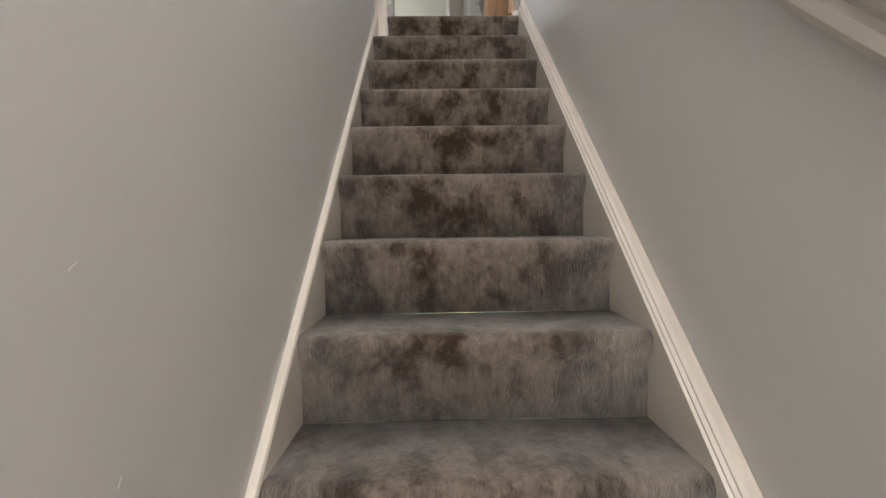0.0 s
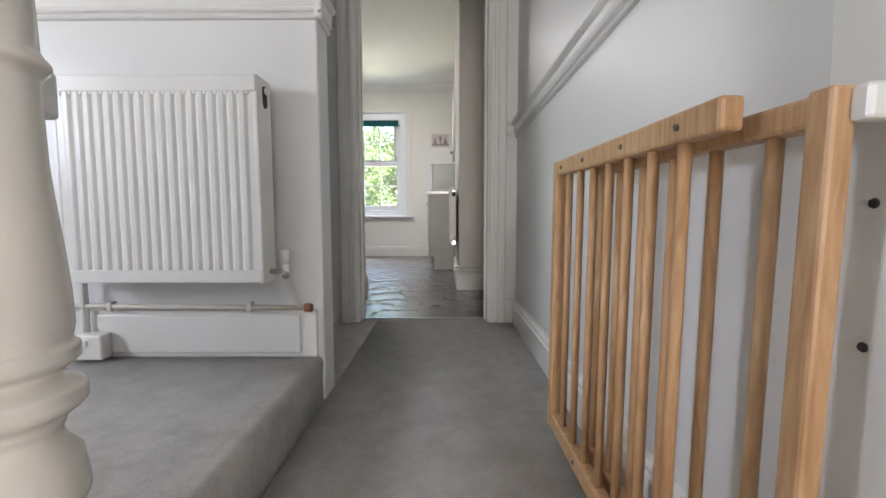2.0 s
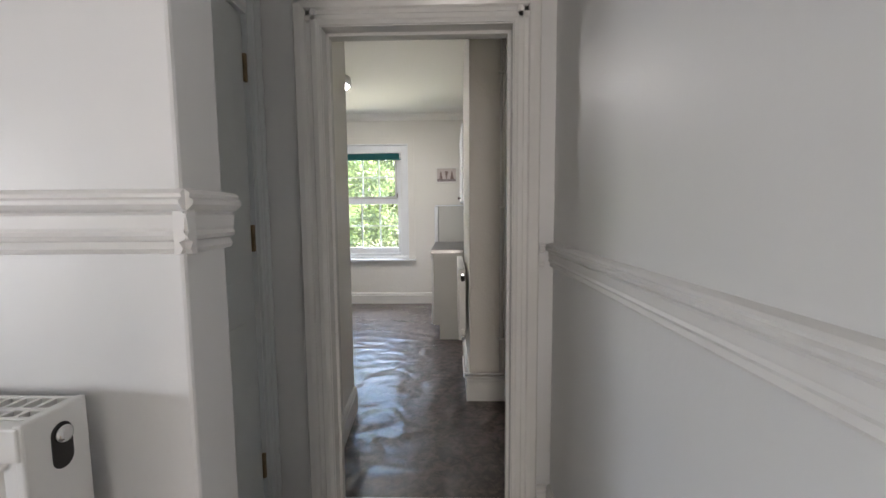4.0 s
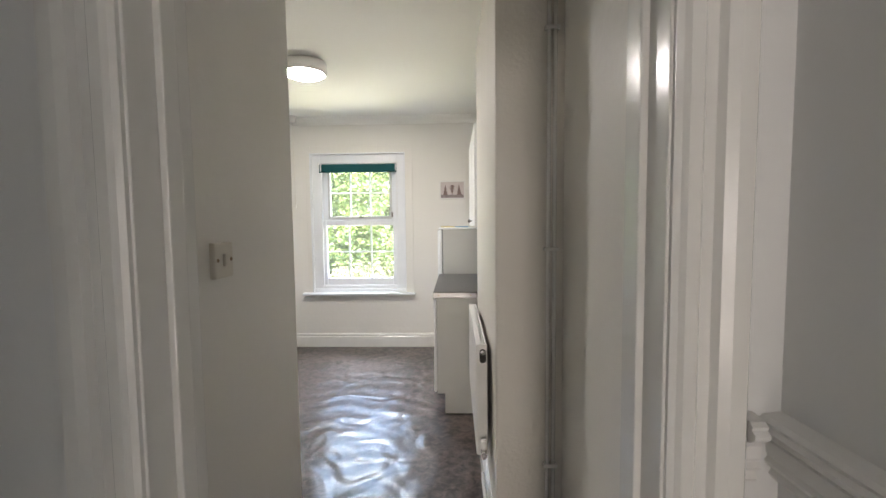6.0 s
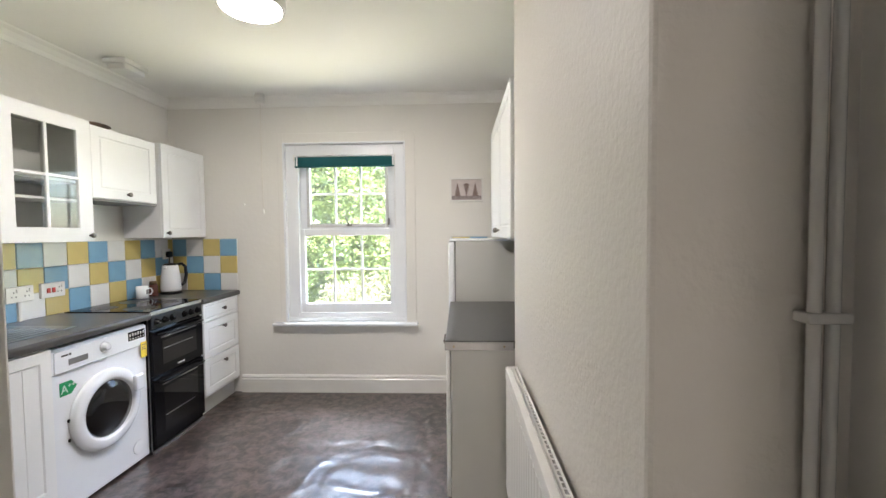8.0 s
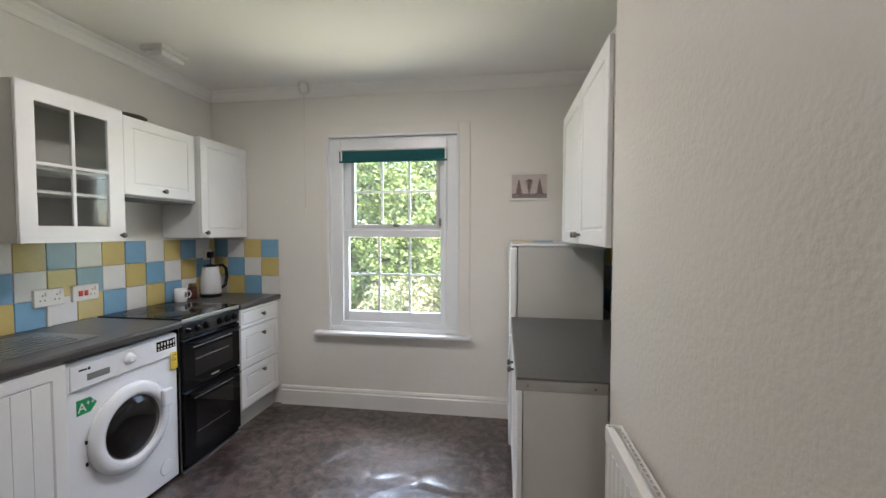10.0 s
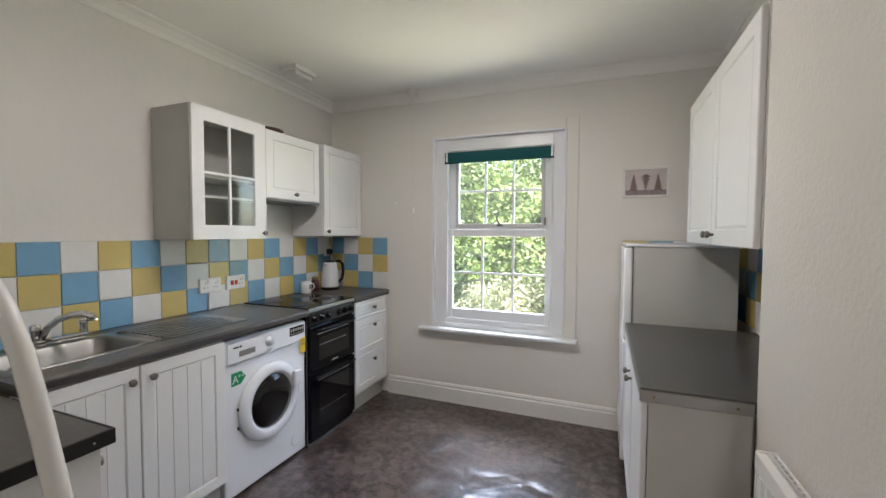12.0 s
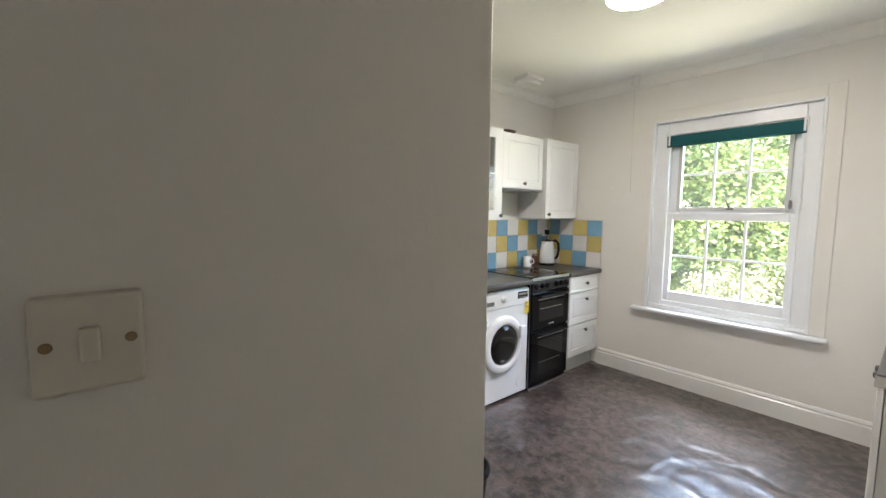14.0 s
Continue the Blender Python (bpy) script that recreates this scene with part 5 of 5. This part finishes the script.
# ---- kitchen: right run ----
rb = thing("base_unit", "pale grey base cupboard in the alcove", "cabinet", group="base units")
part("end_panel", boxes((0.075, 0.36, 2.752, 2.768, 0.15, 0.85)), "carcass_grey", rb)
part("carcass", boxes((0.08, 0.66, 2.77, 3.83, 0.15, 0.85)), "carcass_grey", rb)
for a, b in ((2.754, 3.29), (3.296, 3.83)):
    d = part("door", shaker(0.072, a, b, 0.16, 0.845, -1, 0.06, 1), "unit_white", rb)
    knob(d, 0.054, b - 0.05 if a < 3 else a + 0.05, 0.76, -1)
part("plinth", boxes((0.13, 0.146, 2.76, 3.83, 0.0, 0.15), (0.13, 0.36, 2.757, 2.77, 0.0, 0.15)), "carcass_grey", rb)
rt = thing("worktop", "grey laminate worktop with a riveted metal end strip", "worktop", group="worktops")
part("board", box(bmesh.new(), 0.05, 0.675, 2.764, 3.835, 0.851, 0.889, 0.006), "worktop_grey", rt)
part("end_strip", box(bmesh.new(), 0.048, 0.362, 2.745, 2.752, 0.85, 0.888, 0.002), "steel", rt, "brushed metal end strip")
for x in (0.09, 0.32):
    part("rivet", lathe(bmesh.new(), [(0.005, 0), (0.004, 0.002)], 10, Matrix.Translation((x, 2.745, 0.868)) @ Matrix.Rotation(radians(90), 4, "X")), "brass_old", rt)
ff = thing("fridge_freezer", "pale grey and white upright fridge freezer in the alcove", "fridge")
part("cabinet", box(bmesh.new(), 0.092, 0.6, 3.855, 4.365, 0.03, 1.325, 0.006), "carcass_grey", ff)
part("top", box(bmesh.new(), 0.05, 0.61, 3.85, 4.37, 1.3255, 1.34, 0.004), "appliance_white", ff)
part("upper_door", box(bmesh.new(), 0.04, 0.086, 3.852, 4.368, 0.78, 1.322, 0.012), "appliance_white", ff)
part("lower_door", box(bmesh.new(), 0.04, 0.086, 3.852, 4.368, 0.06, 0.77, 0.012), "appliance_white", ff)
part("seal", boxes((0.087, 0.091, 3.86, 4.36, 0.06, 1.32)), "rubber_grey", ff)
rc = thing("wall_cabinet", "cream double wall cabinet above the fridge", "cabinet", group="wall cabinets")
part("carcass", boxes((0.372, 0.678, 2.785, 3.85, 1.36, 2.085)), "unit_white", rc)
for a, b, k in ((2.783, 3.313, 3.275), (3.318, 3.852, 3.355)):
    d = part("door", shaker(0.37, a, b, 1.357, 2.087, -1, 0.062), "unit_white", rc)
    knob(d, 0.352, k, 1.4, -1)
part("end_panel", boxes((0.372, 0.678, 2.772, 2.784, 1.357, 2.095)), "lining_paper", rc)
tray = solid("tray", box(bmesh.new(), 0.60, 0.66, 3.05, 3.45, 0.89, 0.96, 0.012), "rubber_grey", "dark grey plastic tray at the back of the worktop", "tray", "thing")

# picture, pull cord, lamp, detector
pic = thing("picture", "small white-framed print of three trees", "picture")
px0, px1, pz0, pz1, py = 0.043, 0.328, 1.648, 1.852, 4.379
part("frame", boxes((px0, px1, py - 0.018, py, pz1 - 0.016, pz1), (px0, px1, py - 0.018, py, pz0, pz0 + 0.016), (px0, px0 + 0.016, py - 0.018, py, pz0 + 0.016, pz1 - 0.016), (px1 - 0.016, px1, py - 0.018, py, pz0 + 0.016, pz1 - 0.016), bevel=0.002), "gloss_white", pic)
part("print", boxes((px0 + 0.016, px1 - 0.016, py - 0.008, py - 0.001, pz0 + 0.016, pz1 - 0.016)), "paper_pink", pic)
part("print_ground", boxes((px0 + 0.017, px1 - 0.017, py - 0.0095, py - 0.008, pz0 + 0.017, pz0 + 0.05)), "print_grey", pic)
for i, up in enumerate((1, -1, 1)):
    bm = bmesh.new()
    c = 0.11 + 0.075 * i
    for j in range(6):
        w0 = 0.032 * (1 - j / 6.5) if up > 0 else 0.032 * ((j + 1) / 6)
        z0 = 1.695 + 0.0175 * j
        extrude(bm, [(c - w0, z0), (c + w0, z0), (c + w0 * 0.3, z0 + 0.021), (c - w0 * 0.3, z0 + 0.021)], "y", py - 0.0105 - 0.0002 * (j % 2), py - 0.0097)
    part("printed_tree", bm, "print_brown", pic)
cord = thing("pull_cord", "white ceiling pull switch with a hanging cord", "pull switch")
part("switch_body", lathe(bmesh.new(), [(0.03, 2.474), (0.036, 2.48), (0.038, 2.51), (0.038, 2.552)], 20, Matrix.Translation((-1.525, 4.27, 0))), "plastic_white", cord)
part("cord", tube(bmesh.new(), [(-1.525, 4.27, 2.475), (-1.524, 4.27, 2.0), (-1.52, 4.27, 1.6)], 0.002, 6), "plastic_aged", cord)
part("toggle", lathe(bmesh.new(), [(0.003, 1.6), (0.006, 1.595), (0.008, 1.565), (0.004, 1.56)], 12, Matrix.Translation((-1.52, 4.27, 0))), "plastic_white", cord)
solid("cable_clip", lathe(bmesh.new(), [(0.007, 0), (0.006, 0.008), (0.003, 0.009)], 10, Matrix.Translation((-1.74, 4.38, 1.65)) @ Matrix.Rotation(radians(90), 4, "X")), "plastic_white", "small white wall plug cap", "cap", "thing")
lamp = thing("ceiling_light", "round white flush ceiling light, switched on", "ceiling light")
LM = Matrix.Translation((-0.865, 2.86, 0))
part("housing", lathe(bmesh.new(), [(0.09, 2.552), (0.155, 2.545), (0.158, 2.49), (0.15, 2.468), (0.14, 2.466), (0.138, 2.474)], 40, LM), "plastic_white", lamp)
part("diffuser", lathe(bmesh.new(), [(0.136, 2.476), (0.13, 2.464), (0.1, 2.452), (0.05, 2.446), (0.01, 2.445)], 40, LM), "lamp_diffuser", lamp, "glowing warm white diffuser")
det = thing("heat_detector", "square white detector box on the ceiling", "detector")
part("base", box(bmesh.new(), -2.2, -2.045, 3.52, 3.725, 2.522, 2.552, 0.004), "plastic_white", det)
part("cover", box(bmesh.new(), -2.185, -2.06, 3.535, 3.71, 2.488, 2.522, 0.008), "plastic_white", det)

# step stool and bucket by the end wall
stool = thing("step_stool", "white tubular step stool with a tall hoop handle", "step stool")
for y in (1.352, 1.64):
    pts = [(-0.49, y, 0.012), (-0.785, y, 0.76), (-0.91, y, 1.09), (-0.96, y, 1.2), (-1.01, y, 1.27), (-1.06, y, 1.315), (-1.115, y, 1.335), (-1.18, y, 1.335), (-1.225, y, 1.315), (-1.255, y, 1.265), (-1.265, y, 1.18), (-1.268, y, 0.8), (-1.27, y, 0.012)]
    sm = []
    for a, b in zip(pts, pts[1:]):
        for i in range(3):
            sm.append(tuple(a[j] + (b[j] - a[j]) * i / 3 for j in range(3)))
    part("frame_tube", tube(bmesh.new(), sm + [pts[-1]], 0.0165, 12), "gloss_white", stool)
    for x in (-0.49, -1.27):
        part("foot", lathe(bmesh.new(), [(0.022, 0.0), (0.022, 0.03), (0.018, 0.034)], 12, Matrix.Translation((x, y, 0))), "rubber_grey", stool)
for x, z in ((-0.60, 0.25), (-0.68, 0.48)):
    part("step", box(bmesh.new(), x - 0.22, x + 0.04, 1.357, 1.635, z, z + 0.025, 0.006), "rubber_grey", stool, "dark ribbed step")
bk = thing("bucket", "black plastic bucket standing on the floor", "bucket")
BM = Matrix.Translation((-1.12, 1.95, 0))
part("pail", lathe(bmesh.new(), [(0.105, 0.0), (0.11, 0.005), (0.135, 0.3), (0.13, 0.3), (0.106, 0.02), (0.01, 0.015)], 32, BM), "black_matt", bk)
part("rim", lathe(bmesh.new(), [(0.134, 0.296), (0.144, 0.3), (0.144, 0.312), (0.134, 0.318), (0.128, 0.312), (0.128, 0.298)], 32, BM), "black_matt", bk)

# ---- outside ----
ground = solid("ground", boxes((-400, 400, 4.7, 800, -3.3, -3.2)), "grass", "green lawn reaching away from the house", "ground")


def foliage(name, label, mat, blobs, n, size, seed):
    """A crown of many small leaf blades, gathered on the shells of uneven clumps."""
    rnd = random.Random(seed)
    verts, faces = [], []
    for i in range(n):
        cx, cy, cz, r = rnd.choice(blobs)
        d = Vector((rnd.gauss(0, 1), rnd.gauss(0, 1), rnd.gauss(0, 1))).normalized()
        q = Vector((cx, cy, cz)) + d * r * (0.55 + 0.5 * rnd.random())
        q += Vector((noise.noise(q * 0.9), noise.noise(q * 0.9 + Vector((7, 0, 0))), noise.noise(q * 0.9 + Vector((0, 9, 0))))) * r * 0.5
        u = Vector((rnd.gauss(0, 1), rnd.gauss(0, 1), rnd.gauss(0, 0.7))).normalized()
        v = u.cross(d + Vector((rnd.gauss(0, 0.5), rnd.gauss(0, 0.5), rnd.gauss(0, 0.5)))).normalized()
        s = size * (0.6 + 0.8 * rnd.random())
        k = len(verts)
        verts += [q - u * s, q - u * s * 0.1 + v * s * 0.45, q + u * s, q - u * s * 0.1 - v * s * 0.45]
        faces.append((k, k + 1, k + 2, k + 3))
    me = bpy.data.meshes.new(name)
    me.from_pydata([tuple(p) for p in verts], [], faces)
    me.materials.append(M[mat])
    return me


def tree(label, x, y, h, spread, n, seed, mat="leaf_green", size=0.052):
    rnd = random.Random(seed)
    t = thing("tree", label, "tree", Matrix.Translation((0, 0, 0)), "garden trees")
    bm = bmesh.new()
    tube(bm, [(x, y, -3.2), (x + 0.1, y, -1.6), (x, y + 0.1, 0.2), (x + 0.1, y, h * 0.6)], 0.16, 10)
    part("trunk", bm, "bark", t)
    blobs = []
    for i in range(34):
        a, rr = rnd.random() * 6.283, spread * math.sqrt(rnd.random())
        zz = -1.8 + (h + 1.8) * rnd.random()
        k = 1 - 0.5 * max(0, (zz - h * 0.3) / h)
        blobs.append((x + rr * k * math.cos(a), y + rr * k * math.sin(a) * 0.7, zz, 0.45 + 0.5 * rnd.random()))
    for b in blobs[:6]:
        part("limb", tube(bmesh.new(), [(x, y, b[2] - 1.2), ((x + b[0]) / 2, (y + b[1]) / 2, b[2] - 0.5), (b[0], b[1], b[2])], 0.045, 6), "bark", t)
    ob = new("crown", foliage("crown", label, mat, blobs, n, size, seed))
    ob.parent = t
    return t


tree("broad leafy garden tree in full green leaf", -3.1, 11.0, 3.1, 2.6, 62000, 1)
tree("broad leafy garden tree in full green leaf", -0.6, 11.8, 3.5, 2.7, 62000, 2)
tree("tall leafy garden tree in full green leaf", -5.6, 14.0, 4.4, 3.2, 36000, 3)
tree("tall leafy garden tree in full green leaf", 2.8, 13.5, 4.2, 3.2, 30000, 6)
tree("tall leafy garden tree in full green leaf", -2.0, 15.5, 4.8, 3.4, 36000, 8)
bush = thing("bush", "bush with pale yellow-green leaves under the trees", "bush")
rnd = random.Random(5)
bl = []
for _ in range(46):
    bx = -2.75 + 3.2 * rnd.random()
    bl.append((bx, 8.6 + 0.9 * rnd.random(), -2.6 + (2.55 + 0.42 * (bx + 2.75)) * rnd.random() ** 0.7, 0.28 + 0.25 * rnd.random()))
ob = new("crown", foliage("crown", "", "leaf_pale", bl, 50000, 0.036, 5))
ob.parent = bush
for x in (-2.2, -1.3, -0.5):
    part("stem", tube(bmesh.new(), [(x, 9.0, -3.2), (x + 0.05, 9.0, -2.0), (x - 0.1, 8.9, -0.8)], 0.04, 7), "bark", bush)
shed = thing("outbuilding", "low slate-roofed brick outbuilding beyond the garden", "building")
part("wall", boxes((-6.5, -3.4, 14.2, 17.0, -3.2, -1.2)), "far_brick", shed)
part("roof", extrude(bmesh.new(), [(-6.7, -1.2), (-3.2, -1.2), (-4.95, -0.1)], "y", 14.0, 17.2), "roof_slate", shed)

# ---- wall tiles ----
SEQ = ("tile_yellow", "tile_blue", "tile_white")
P = 0.1505
part("grout", boxes((X_LEFT - 0.001, -2.3955, 1.329, Y_WIN, 0.9, 1.353)), "grout", wall_west)
part("grout", boxes((X_LEFT, -1.815, Y_WIN - 0.0045, Y_WIN + 0.001, 0.9, 1.357), (0.05, 0.68, Y_WIN - 0.0045, Y_WIN + 0.001, 0.9, 1.357)), "grout", wall_north)
part("grout", boxes((0.6755, 0.681, 2.77, Y_WIN - 0.005, 0.9, 1.357)), "grout", wall_east)
tile_mesh = {}


def tile(axis, mat, a, b, z0, z1, plane, parent, side):
    key = (axis, mat, round(b - a, 3), round(z1 - z0, 3), side)
    if key not in tile_mesh:
        w, h = (b - a) / 2, (z1 - z0) / 2
        t0, t1 = sorted((0.0, side * 0.008))
        bm = bmesh.new()
        if axis == "x":
            box(bm, t0, t1, -w, w, -h, h, 0.0022, 1)
        else:
            box(bm, -w, w, t0, t1, -h, h, 0.0022, 1)
        tile_mesh[key] = mesh_of("tile", bm, mat)
    o = new("tile", tile_mesh[key])
    o.parent = parent
    o.location = (plane, (a + b) / 2, (z0 + z1) / 2) if axis == "x" else ((a + b) / 2, plane, (z0 + z1) / 2)


ROWS = [(1.205, 1.3505), (1.055, 1.202), (0.906, 1.052)]
for r, (z0, z1) in enumerate(ROWS):
    for i in range(-5, 16):
        a = 2.058 + i * P
        b = min(a + P, Y_WIN - 0.008)
        if b - max(a, 1.33) > 0.02:
            tile("x", SEQ[(i - r) % 3], max(a, 1.33) + 0.0015, b - 0.0015, z0, z1, -2.3965, wall_west, 1)
    for i in range(-3, 2):
        a = -2.117 + i * P
        a0 = max(a, -2.388)
        if a + P - a0 > 0.02:
            tile("y", SEQ[(i - r) % 3], a0 + 0.0015, a + P - 0.0015, z0, z1, Y_WIN - 0.0035, wall_north, -1)
    for i in range(4):
        tile("y", SEQ[(i - r) % 3], 0.06 + i * P + 0.0015, 0.06 + (i + 1) * P - 0.0015, z0, z1, Y_WIN - 0.0035, wall_north, -1)
    for i in range(10):
        a = 2.775 + i * P
        tile("x", SEQ[(i + 1 - r) % 3], a + 0.0015, a + P - 0.0015, z0, z1, 0.6765, wall_east, -1)
